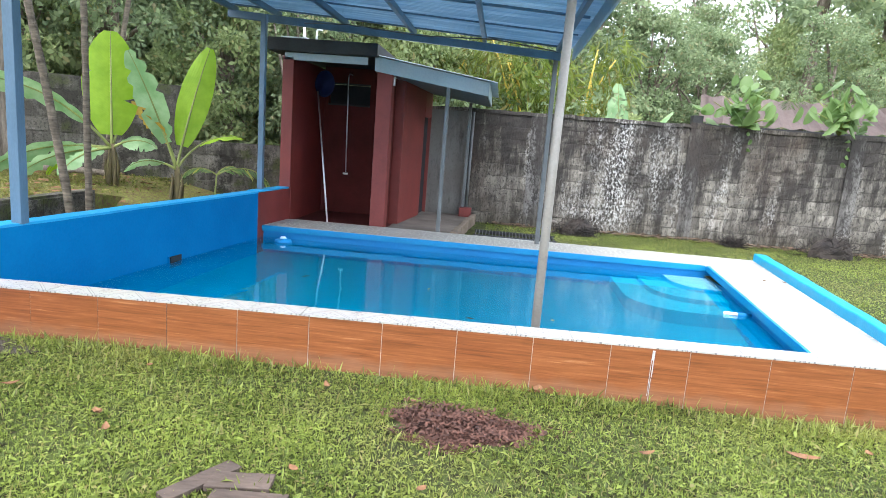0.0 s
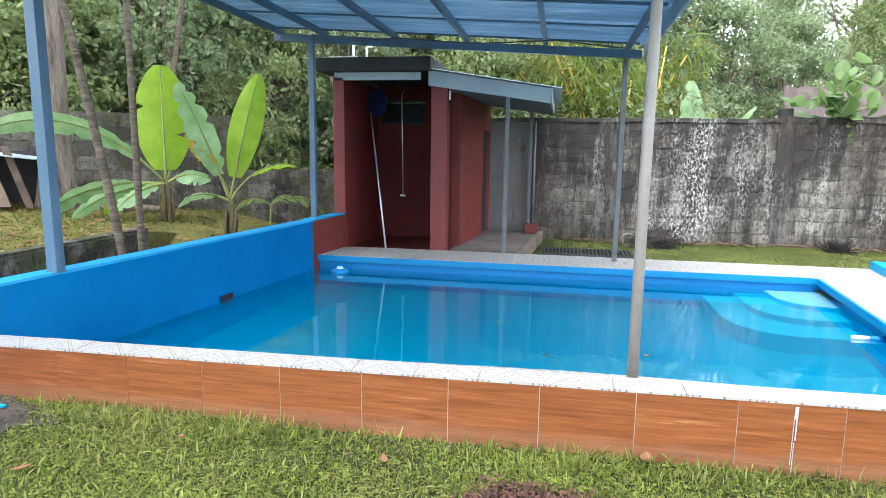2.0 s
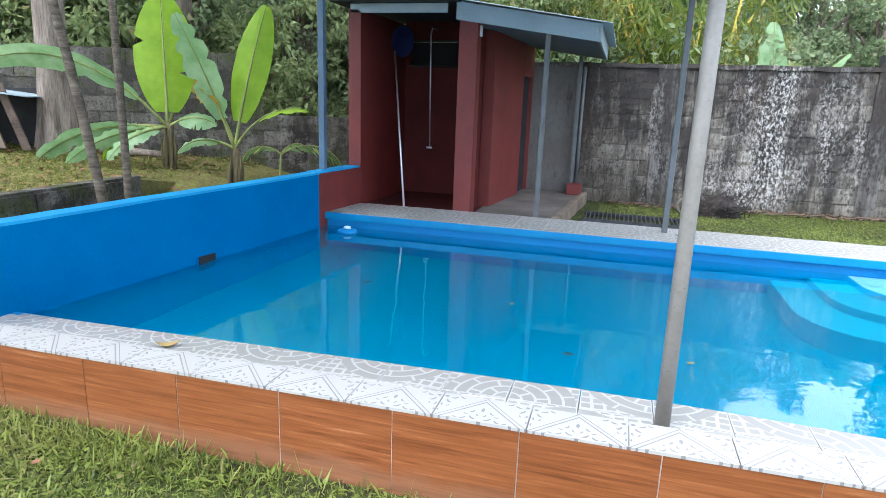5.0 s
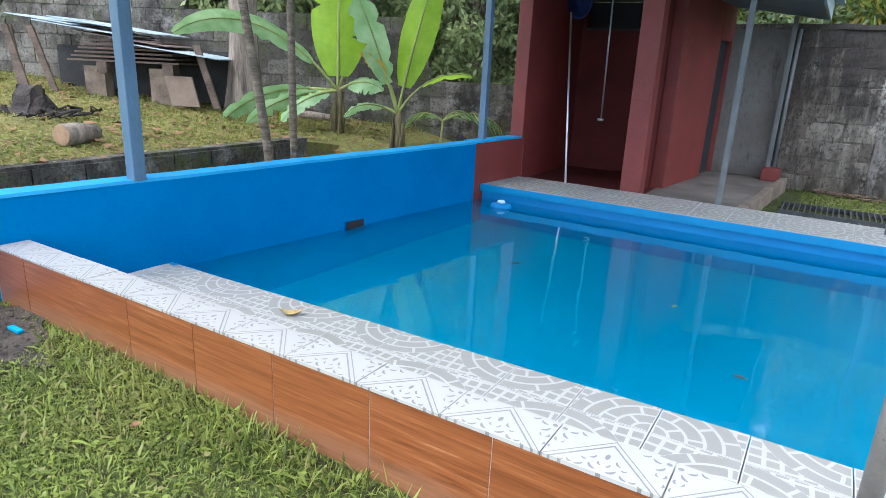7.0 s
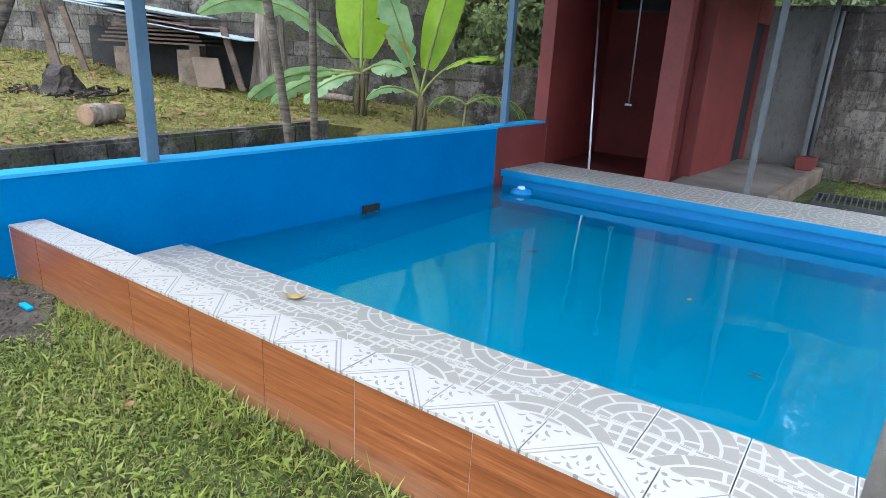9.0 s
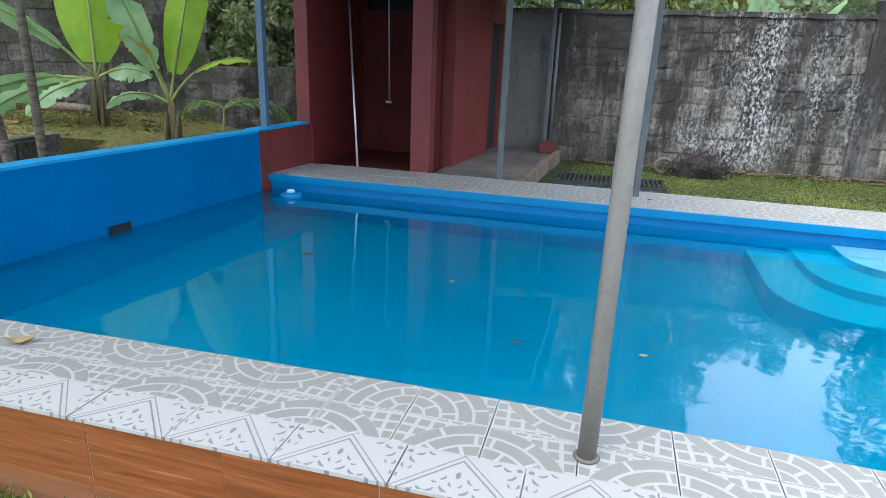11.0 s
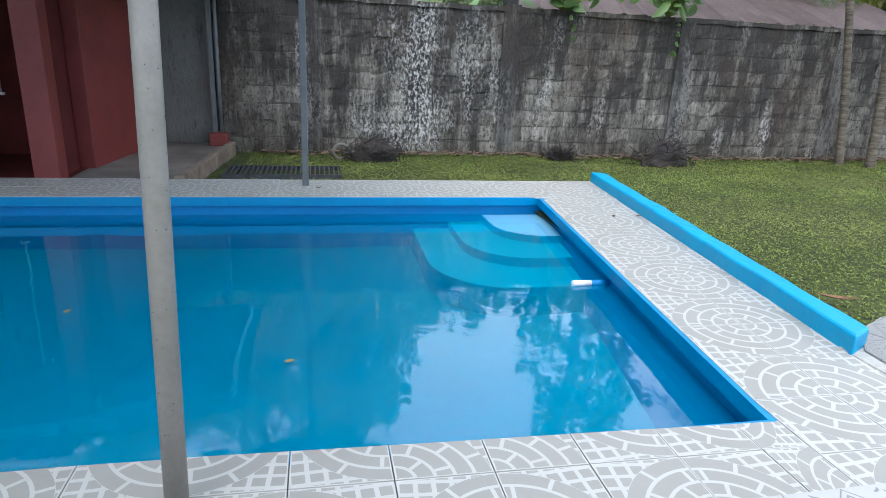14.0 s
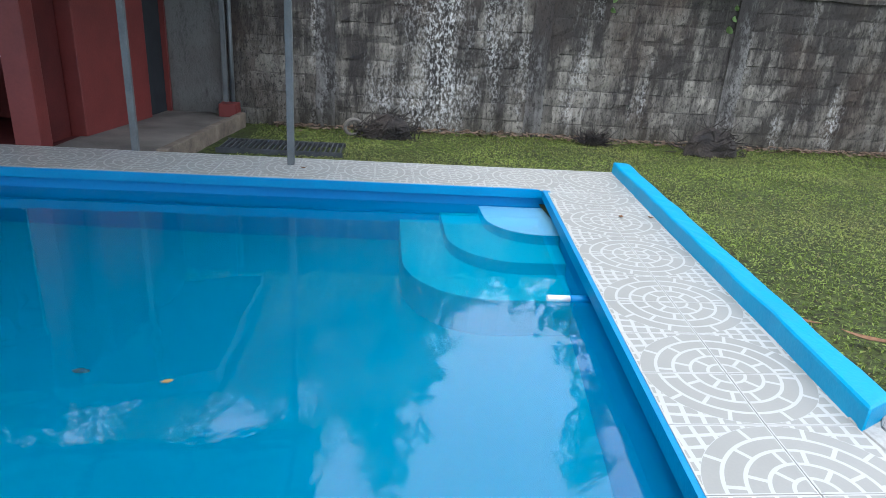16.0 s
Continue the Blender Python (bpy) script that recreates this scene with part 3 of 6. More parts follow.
def piece(name, quad, z, thick, mat, parent, uv):
    """One tile over four corners (counter-clockwise), with its uv at the corners."""
    cx = sum(p[0] for p in quad) / 4
    cy = sum(p[1] for p in quad) / 4
    pts = [(cx + (x - cx) * (1 - 0.0022 / max(abs(x - cx), 0.01)), cy + (y - cy) * (1 - 0.0022 / max(abs(y - cy), 0.01))) for x, y in quad]
    tilt = random.uniform(-0.0012, 0.0012)
    bm = B()
    prism(bm, pts, lambda x, y: z(x, y) - thick, lambda x, y: z(x, y) + tilt)
    lay = bm.loops.layers.uv.new("UVMap")
    bm.faces.ensure_lookup_table()
    for f in bm.faces:
        for lp in f.loops:
            k = min(range(4), key=lambda i: (lp.vert.co.x - pts[i][0]) ** 2 + (lp.vert.co.y - pts[i][1]) ** 2)
            lp[lay].uv = uv[k]
    return part(name, bm, mat, parent)


def deck_strip(name, label, place, n, cols, cuts, slab_poly, flip):
    """A strip of fan tiles: place(i, j) gives a grid corner, cuts the uv depth of each row."""
    base = solid(name, prism(B(), slab_poly, lambda x, y: deck_z(x, y) - 0.074, lambda x, y: deck_z(x, y) - 0.006), "grout", label, "deck")
    for i in range(n):
        for j in range(cols):
            quad = [place(i, j), place(i + 1, j), place(i + 1, j + 1), place(i, j + 1)]
            cu, cv = flip(i, j)
            d0, d1 = cuts(i, j)
            uv = []
            for a, b in ((0, d0), (1, d0), (1, d1), (0, d1)):
                uv.append((abs(cu - a), abs(cv - b)))
            if sum(quad[k][0] * quad[(k + 1) % 4][1] - quad[(k + 1) % 4][0] * quad[k][1] for k in range(4)) < 0:
                quad, uv = quad[::-1], uv[::-1]
            piece("tile", quad, deck_z, 0.012, "fan_tile", base, uv)
    return base


NT, ST, ROW = 0.32, 0.345, (4.275, 4.46, 4.780)


def near_place(i, j):
    x = min(-3.315 + i * NT, 2.628)
    y1 = near_y(min(x, 2.62))
    return (x, ROW[j] - 0.012 * (x - 0.8) / 1.3 * (j > 0) if j < 3 else y1)


# how the cut row beside the water was laid: (fan centre along the row, across the row) for the tiles that break the rhythm
CUT_ROW = {9: (1, 0), 10: (0, 0), 13: (1, 1), 14: (0, 0), 15: (0, 0), 16: (1, 1), 17: (1, 1)}
deck_strip("pavement_near", "grey and white fan-patterned tile deck beside the raised tiled wall", near_place, 19, 3, lambda i, j: ((0.43, 1), (0, 1), (0, (near_place(i, 3)[1] - near_place(i, 2)[1]) / NT))[j],
           [(-3.42, CAP_Y1), (2.63, CAP_Y1), (2.63, 4.915), (-3.42, 5.08)],
           lambda i, j: ((i % 2 == 0) * 1.0, 1.0 if j == 0 else 0.0) if j < 2 else CUT_ROW.get(i, ((i % 2 == 1) * 1.0, 1.0)))


def side_place(i, j):
    y = max(4.275, min(4.025 + i * ST, 8.58))
    a = right_x(y) if y > 4.9 else 2.63
    b = 3.38 + 0.118 * (y - 5.2) if y > 5.2 else 3.38
    return (a + (b - a) * j / 2, y)


deck_strip("pavement_side", "grey and white fan-patterned tile deck between pool and blue kerb", side_place, 14, 2, lambda i, j: (0, 1),
           [(2.63, CAP_Y1), (3.38, CAP_Y1), (3.38, 5.2), (3.81, 8.58), (right_x(8.57), 8.58), (2.63, 4.93)],
           lambda i, j: ((i % 2 == 0) * 1.0, 1.0 - j))


def far_place(i, j):
    x = 3.92 - i * T
    return (x if x > wall_x(8.75) else wall_x(8.75), (8.58 if x > 3.05 and j == 0 else FAR_IN) + (0, 0.39, 0.78)[j])


deck_strip("pavement_far", "grey and white fan-patterned tile deck along the far pool edge", far_place, 20, 2, lambda i, j: (0, 1),
           [(wall_x(8.69), 8.69), (3.045, 8.69), (3.045, 8.58), (3.93, 8.58), (3.93, FAR_OUT), (-2.95, FAR_OUT)],
           lambda i, j: ((i % 2 == 0) * 1.0, 1.0 - j))

lips = (("trim_near", [(-3.42, 5.06), (2.63, 4.895), (2.63, 4.935), (-3.42, 5.10)]),
        ("trim_side", [(2.60, 4.93), (2.66, 4.93), (right_x(8.70) + 0.03, 8.70), (right_x(8.70) - 0.03, 8.70)]),
        ("trim_far", [(wall_x(8.68), 8.67), (3.045, 8.67), (3.045, 8.71), (wall_x(8.68), 8.71)]))
for name, poly in lips:
    solid(name, prism(B(), poly, lambda x, y: deck_z(x, y) - 0.078, lambda x, y: deck_z(x, y) - 0.004), "lip_blue_shaded", "blue painted lip under the pool deck edge, darkened for shadow", "trim")


# ---- near wall: wood-look tiles in front, patterned cap tiles on top ----
def near_wall():
    core = B()
    prism(core, [(-3.52, CAP_Y0 + 0.0035), (4.2, CAP_Y0 + 0.0035), (4.2, CAP_Y1 - 0.01), (-3.46, CAP_Y1 - 0.01)], -0.3, lambda x, y: cap_z(x) - 0.012)
    w = solid("wall_near", core, "grout", "low raised pool wall clad in orange wood-look tiles with white patterned cap", "wall")
    for k in range(-2, 15):
        x0 = -3.186 + 0.4605 * k
        x0, x1 = max(x0, -3.50), min(x0 + 0.4605, 4.2)
        if x1 - x0 < 0.03:
            continue
        bm = B()
        vs = [(x0 + 0.002, cap_z(x0)), (x1 - 0.002, cap_z(x1))]
        off = random.uniform(-0.0012, 0.0012)
        lo = [bm.verts.new(c) for c in ((vs[0][0], CAP_Y0 + off, -0.25), (vs[1][0], CAP_Y0 + off, -0.25), (vs[1][0], CAP_Y0 + off, vs[1][1] - 0.011), (vs[0][0], CAP_Y0 + off, vs[0][1] - 0.011))]
        hi = [bm.verts.new((v.co.x, CAP_Y0 + 0.014, v.co.z)) for v in lo]
        bm.faces.new(lo)
        bm.faces.new(hi[::-1])
        for q in range(4):
            bm.faces.new((lo[q], hi[q], hi[(q + 1) % 4], lo[(q + 1) % 4]))
        part("tile", bm, "wood_tile", w)
    x = -3.49
    first = True
    while x < 4.15:
        x1 = min(x + (0.22 if first else 0.333), 4.2)
        u0 = 0.34 if first else 0.0
        piece("cap_tile", [(x, CAP_Y0 - 0.006), (x1, CAP_Y0 - 0.006), (x1, CAP_Y1 + 0.004), (x, CAP_Y1 + 0.004)], lambda a, b: cap_z(a), 0.011, "decor_tile", w,
              [(u0, 0.02), (1, 0.02), (1, 0.53), (u0, 0.53)])
        x, first = x1, False
    # a lime run-off below the cap
    bm = B()
    for dx, z0, z1, wd in ((1.200, 0.225, 0.165, 0.015), (1.209, 0.17, 0.06, 0.005), (1.199, 0.17, -0.06, 0.0025), (1.207, 0.05, -0.1, 0.003)):
        prism(bm, [(dx, CAP_Y0 - 0.005), (dx + wd, CAP_Y0 - 0.005), (dx + wd, CAP_Y0 - 0.0015), (dx, CAP_Y0 - 0.0015)], z1, z0)
    part("lime_stain", bm, "lime", w, "white lime run down the tiles")


near_wall()

# round tiled pad at the end of the kerb
pad = solid("round_step", soften(prism(B(), [(3.385, 5.45), (3.385, 4.30)] + [(4.12 + 0.77 * math.cos(radians(a)), 4.98 + 0.77 * math.sin(radians(a))) for a in range(-65, 146, 7)], -0.3, 0.01), 0.01), "grout", "round step beside the deck topped with patterned tiles", "step")
for i in range(5):
    for j in range(5):
        q = []
        ang = radians(28)
        ok = 0
        for a, b in ((0, 0), (1, 0), (1, 1), (0, 1)):
            lx, ly = (i - 2.5 + a) * 0.33, (j - 2.5 + b) * 0.33
            x, y = 4.12 + lx * math.cos(ang) - ly * math.sin(ang), 4.98 + lx * math.sin(ang) + ly * math.cos(ang)
            d = math.hypot(x - 4.12, y - 4.98)
            ok += d < 0.9
            if d > 0.77:
                x, y = 4.12 + (x - 4.12) * 0.77 / d, 4.98 + (y - 4.98) * 0.77 / d
            q.append((max(x, 3.39), y))
        area = abs(sum(q[k][0] * q[(k + 1) % 4][1] - q[(k + 1) % 4][0] * q[k][1] for k in range(4)))
        if ok >= 2 and area > 0.02:
            piece("tile", q, lambda x, y: 0.022, 0.011, "grey_tile", pad, [(0, -0.5), (1, -0.5), (1, 0.5), (0, 0.5)])

# blue kerb along the side deck
bm = B()
prism(bm, [(3.385, 5.36), (3.53, 5.44), (4.05, 9.44), (3.90, 9.48), (3.47, 6.0)], -0.3, 0.105)
bmesh.ops.subdivide_edges(bm, edges=[e for e in bm.edges if e.calc_length() > 2], cuts=24)
solid("kerb", soften(roughen(bm, 0.010, 3.0), 0.022, 3), "curb_blue", "bright blue painted concrete kerb between deck and lawn", "kerb")


# ---- long blue wall ----
def blue_wall():
    ys = [-1.0 + 0.25 * k for k in range(39)]
    ys = [y for y in ys if y <= 8.4] + [8.55]
    bm = B()
    rows = []
    for y in ys:
        x = wall_x(y)
        wob = 0.006 * noise.noise(Vector((0, y * 1.5, 0)))
        zt = 0.455 + 0.008 * noise.noise(Vector((y * 2.0, 3, 0)))
        rows.append([bm.verts.new(c) for c in ((x + wob, y, FLOOR - 0.1), (x + wob, y, -0.2), (x + wob, y, zt), (x - 0.15, y, zt), (x - 0.15, y, FLOOR - 0.1))])
    for a, b in zip(rows, rows[1:]):
        for k in range(5):
            bm.faces.new((a[k], b[k], b[(k + 1) % 5], a[(k + 1) % 5]))
    bm.faces.new(rows[0])
    bm.faces.new(rows[-1][::-1])
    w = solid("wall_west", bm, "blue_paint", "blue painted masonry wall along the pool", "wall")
    bm = B()
    rows = []
    for y in ys:
        x = wall_x(y)
        zt = 0.455 + 0.008 * noise.noise(Vector((y * 2.0, 3, 0)))
        e = 0.006 + 0.006 * noise.noise(Vector((y * 5.0, 9, 0)))
        rows.append([bm.verts.new(c) for c in ((x + e, y, zt - 0.008), (x + e - 0.004, y, zt + 0.012), (x - 0.155, y, zt + 0.014), (x - 0.158, y, zt - 0.012))])
    for a, b in zip(rows, rows[1:]):
        for k in range(4):
            bm.faces.new((a[k], b[k], b[(k + 1) % 4], a[(k + 1) % 4])).smooth = False
    bm.faces.new(rows[0])
    bm.faces.new(rows[-1][::-1])
    part("wall_cap", bm, "blue_top", w, "lighter blue top of the wall")
    # overflow opening
    y0, y1, z0, z1 = 6.66, 6.88, -0.19, -0.11
    x = wall_x(6.77)
    f = B()
    box(f, x - 0.02, x + 0.006, y0 - 0.008, y0, z0 - 0.008, z1 + 0.008)
    box(f, x - 0.02, x + 0.006, y1, y1 + 0.008, z0 - 0.008, z1 + 0.008)
    part("overflow_frame", f, "blue_paint", w)
    # opaque black box in place of the hole's shade
    part("overflow_opening", box(B(), x - 0.05, x + 0.022, y0, y1, z0, z1), "shade_black", w, "black box standing for the shade in the overflow hole")


blue_wall()


# ---- canopy over the pool ----
def roof_z(x):
    return 2.61 + (0.85 - x) * 0.062


def pool_canopy():
    c = root("pool_canopy", "blue corrugated metal canopy on steel posts over the pool", "canopy", (0, 0, 0))
    Y0, Y1 = 3.9, 9.32

    def sq_post(name, x, y, z0, z1, s, mat, label, tilt=(0, 0)):
        bm = B()
        prism(bm, [(x - s, y - s), (x + s, y - s), (x + s, y + s), (x - s, y + s)], z0, z1)
        for v in bm.verts:
            if v.co.z > z1 - 0.01:
                v.co.x += tilt[0]
                v.co.y += tilt[1]
        p = part(name, soften(bm, 0.006), mat, c, label)
        return p

    sq_post("post", -3.455, 4.93, 0.46, 2.90, 0.042, "steel_blue", "blue painted square steel post on the wall")
    sq_post("post", -3.09, 8.84, 0.46, 2.80, 0.036, "steel_blue", "blue painted square steel post on the wall")
    sq_post("post", 0.823, 9.2, -0.006, 2.52, 0.030, "post_dark", "dark grey square steel post")
    # the near post is round
    bm = tube(B(), [(0.552, 4.711, 0.0), (0.562, 4.80, 1.2), (0.580, 4.90, 2.6)], [0.032, 0.032, 0.032], 20)
    p = part("post", bm, "post_grey", c, "round grey painted steel post with paint drips")
    part("foot_ring", tube(B(), [(0.552, 4.711, 0.001), (0.552, 4.711, 0.008)], [0.046, 0.038], 20), "concrete", p)
    bm = B()
    for k in range(150):
        a, z = random.uniform(0, 6.3), random.uniform(0.2, 2.4)
        r = random.uniform(0.0008, 0.0022)
        q = Vector((0.5525 + 0.009 * z, 4.711 + 0.073 * z, z)) + Vector((math.cos(a), math.sin(a), 0)) * 0.0318
        bmesh.ops.create_icosphere(bm, subdivisions=1, radius=r, matrix=Matrix.Translation(q))
    tagged(part("paint_specks", bm, "iron", p), kind="stuff")

    def beam(name, p0, p1, w, h, mat="steel_blue"):
        bm = B()
        d = Vector(p1) - Vector(p0)
        side = Vector((-d.y, d.x, 0)).normalized() * w / 2
        vs = []
        for p in (p0, p1):
            for s, z in ((-1, 0), (1, 0), (1, h), (-1, h)):
                q = Vector(p) + side * s
                vs.append(bm.verts.new((q.x, q.y, q.z + z)))
        for f in ((0, 1, 2, 3), (7, 6, 5, 4), (0, 4, 5, 1), (1, 5, 6, 2), (2, 6, 7, 3), (3, 7, 4, 0)):
            bm.faces.new([vs[k] for k in f])
        part(name, soften(bm, 0.004, 1), mat, c)

    beam("beam", (-3.72, 9.13, roof_z(-3.72) - 0.105), (1.0, 9.13, roof_z(1.0) - 0.105), 0.06, 0.10)
    beam("beam", (-3.72, 4.75, roof_z(-3.72) - 0.105), (1.0, 4.75, roof_z(1.0) - 0.105), 0.06, 0.10)
    for x in (-3.68, -3.05, -2.08, -1.13, -0.15, 0.84):
        beam("rafter", (x, Y0, roof_z(x) - 0.004), (x, Y1, roof_z(x) - 0.004), 0.05, 0.075)
    y = Y0 + 0.3
    top = 0.072
    while y < Y1:
        beam("purlin", (-3.7, y, roof_z(-3.7) + top), (0.98, y, roof_z(0.98) + top), 0.035, 0.03)
        y += 1.0
    beam("fascia", (1.0, Y0, roof_z(1.0) - 0.06), (1.06, Y1, roof_z(1.0) - 0.06), 0.03, 0.20, "canopy_metal")
    # corrugated sheets, ridges across the width
    n = int((Y1 + 0.1 - Y0) / 0.0125)
    verts, faces = [], []
    for k in range(n + 1):
        y = Y0 - 0.05 + k * 0.0125
        w = 0.030 * math.sin(k * math.pi / 3)
        for x in (-3.76, -2.2, -0.6, 1.03):
            verts.append((x, y, roof_z(x) + 0.115 + w))
    m = len(verts)
    verts += [(a, b, z + 0.003) for a, b, z in verts]
    for k in range(n):
        for q in range(3):
            a = k * 4 + q
            faces.append((a, a + 1, a + 5, a + 4))
            faces.append((m + a, m + a + 4, m + a + 5, m + a + 1))
    raw("roof_sheet", verts, faces, "roof_sheet", c)
    cab = B()
    tube(cab, [(-2.6, 9.0, 2.75), (-1.9, 8.6, 2.70), (-1.0, 8.9, 2.67), (0.0, 8.5, 2.62), (0.8, 9.0, 2.6)], 0.008, 6)
    part("cable", cab, "iron", c, "thin dark cable under the sheets")


pool_canopy()


# ---- shower hut ----
def hut():
    h = root("shower_hut", "dark red painted shower hut with a flat dark roof slab", "shower hut", (0, 0, 0))
    part("side_wall", soften(prism(B(), [(-3.04, 9.52), (-2.885, 9.52), (-2.86, 11.25), (-3.02, 11.25)], -0.2, 2.36), 0.008), "red_paint", h)
    part("pillar", soften(box(B(), -3.045, -2.88, 9.46, 9.62, 0.46, 2.36), 0.01), "red_paint", h)
    bm = prism(B(), [(-3.15, 8.551), (-3.0, 8.551), (-2.89, 9.52), (-3.05, 9.52)], FLOOR - 0.1, 0.455)
    lw = part("low_wall", soften(bm, 0.006), "red_paint", h)
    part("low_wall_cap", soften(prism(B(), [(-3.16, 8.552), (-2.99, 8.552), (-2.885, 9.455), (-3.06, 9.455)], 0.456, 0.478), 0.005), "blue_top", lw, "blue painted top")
    # back wall with a window opening
    bw = B()
    x0, x1, y0, y1 = -2.87, -1.42, 11.05, 11.20
    out = [(x0, -0.2), (x1, -0.2), (x1, 2.41), (x0, 2.41)]
    inn = [(-2.80, 1.80), (-2.08, 1.80), (-2.08, 2.14), (-2.80, 2.14)]
    ring4 = [[bw.verts.new((x, y, z)) for x, z in s] for y in (y0, y1) for s in (out, inn)]
    for k in range(4):
        q = (k + 1) % 4
        bw.faces.new((ring4[0][k], ring4[0][q], ring4[1][q], ring4[1][k]))
        bw.faces.new((ring4[2][k], ring4[2][q], ring4[3][q], ring4[3][k]))
        bw.faces.new((ring4[0][k], ring4[0][q], ring4[2][q], ring4[2][k]))
        bw.faces.new((ring4[1][k], ring4[1][q], ring4[3][q], ring4[3][k]))
    back = part("back_wall", bw, "red_paint_shaded", h)
    # black plate: darkness behind the window painted in
    part("window_void", box(B(), -2.795, -2.085, y1 - 0.03, y1 - 0.01, 1.805, 2.135), "shade_black", back, "black plate standing for the shade in the window opening")
    for z0 in (2.13, 1.785):
        part("window_rail", box(B(), -2.80, -2.08, y0 - 0.012, y0, z0, z0 + 0.028), "black_slab", back)
    part("pillar", soften(box(B(), -1.655, -1.430, 9.475, 9.68, -0.12, 2.415), 0.012), "red_paint", h)
    part("shower_screen", soften(box(B(), -1.60, -1.50, 9.68, 11.05, -0.12, 2.415), 0.005), "red_paint_shaded", h)
    part("outer_wall", soften(prism(B(), [(-1.498, 10.18), (-1.345, 10.18), (-1.19, 11.58), (-1.498, 11.58)], -0.12, 2.32), 0.01), "red_paint", h)
    part("outer_wall", soften(box(B(), -1.499, -1.14, 12.14, 12.20, -0.12, 2.25), 0.006), "red_paint", h)
    part("lintel", prism(B(), [(-1.498, 11.58), (-1.19, 11.58), (-1.14, 12.14), (-1.498, 12.14)], 1.72, 2.2), "red_paint", h)
    # black block fills the doorway, its inner shade given as colour
    part("doorway", prism(B(), [(-1.498, 11.582), (-1.25, 11.582), (-1.20, 12.138), (-1.498, 12.138)], -0.06, 1.72), "shade_black", h, "black block standing for the shade in the open doorway")
    part("roof_slab", soften(box(B(), -3.24, -1.64, 9.34, 11.4, 2.42, 2.60), 0.015), "black_slab", h, "black stained roof slab")
    part("fascia_board", soften(box(B(), -3.02, -1.80, 9.46, 9.49, 2.31, 2.415), 0.004), "canopy_metal", h)
    part("roof_vent", soften(box(B(), -3.10, -2.72, 9.5, 9.9, 2.60, 2.64), 0.006), "white_board", h, "white sheet lying on the slab")
    part("vent_pipe", tube(B(), [(-2.82, 9.7, 2.63), (-2.82, 9.7, 2.86)], 0.02, 8), "white_plastic", h)
    part("vent_pipe", tube(B(), [(-2.66, 9.8, 2.60), (-2.66, 9.8, 2.78), (-2.65, 9.8, 2.80), (-2.58, 9.8, 2.80)], 0.016, 8), "white_plastic", h)
    part("junction_box", soften(box(B(), -1.43, -1.405, 9.56, 9.61, 2.06, 2.18), 0.004), "white_plastic", h)
    s = root("shower_pipe", "thin white shower pipe with a small head hanging in the hut", "shower", (0, 0, 0))
    part("pipe", tube(B(), [(-2.40, 11.03, 2.30), (-2.39, 10.80, 2.29), (-2.385, 10.72, 2.2), (-2.36, 10.72, 0.68)], 0.010, 8), "aluminium", s)
    part("shower_head", tube(B(), [(-2.40, 10.70, 0.66), (-2.32, 10.70, 0.66)], [0.016, 0.016], 10), "white_plastic", s)
    n = root("pool_net", "blue leaf net on a long aluminium pole leaning in the hut", "pool net", (0, 0, 0))
    part("pole", tube(B(), [(-2.29, 9.47, 0.0), (-2.80, 10.42, 1.95)], 0.013, 10), "aluminium", n)
    ring = [(-2.70 + 0.15 * math.cos(a), 10.45 + 0.02 * math.sin(a), 2.08 + 0.20 * math.sin(a)) for a in [2 * math.pi * k / 20 for k in range(21)]]
    part("net_frame", tube(B(), ring, 0.012, 6, False), "net_blue", n)
    bag = B()
    c0 = bag.verts.new((-2.70, 10.36, 2.02))
    prev = [bag.verts.new(p) for p in ring[:-1]]
    for a, b in zip(prev, prev[1:] + prev[:1]):
        bag.faces.new((a, b, c0))
    bmesh.ops.solidify(bag, geom=bag.faces[:], thickness=0.006)
    part("net_bag", bag, "net_blue", n)


hut()
solid("floor_hut", soften(prism(B(), [(-1.42, FAR_OUT + 0.003), (-0.44, FAR_OUT + 0.003), (-0.25, 12.18), (-1.42, 12.18)], -0.35, -0.035), 0.01), "slab_floor", "stained bare concrete floor beside the shower hut", "floor")
# floor colour carries the indoor shade too
solid("floor_shower", prism(B(), [(-3.0, FAR_OUT + 0.003), (-1.423, FAR_OUT + 0.003), (-1.423, 11.2), (-3.0, 11.2)], -0.35, -0.04), "red_paint_shaded", "shower floor inside the hut, red-brown darkened for indoor shade", "floor")
bm = prism(B(), [(-0.438, FAR_OUT + 0.004), (-0.345, FAR_OUT + 0.004), (-0.155, 11.95), (-0.245, 11.95)], -0.35, 0.02)
bmesh.ops.subdivide_edges(bm, edges=[e for e in bm.edges if e.calc_length() > 1.5], cuts=12)
solid("kerb_hut", soften(roughen(bm, 0.012, 4.0), 0.012), "kerb_old", "rough brownish concrete kerb edging the hut floor", "kerb")
tagged(part("red_block", soften(roughen(box(B(), -0.47, -0.25, 11.86, 12.10, -0.036, 0.13), 0.01, 5), 0.012), "red_paint"), "red painted masonry block at the end of the kerb", "block")


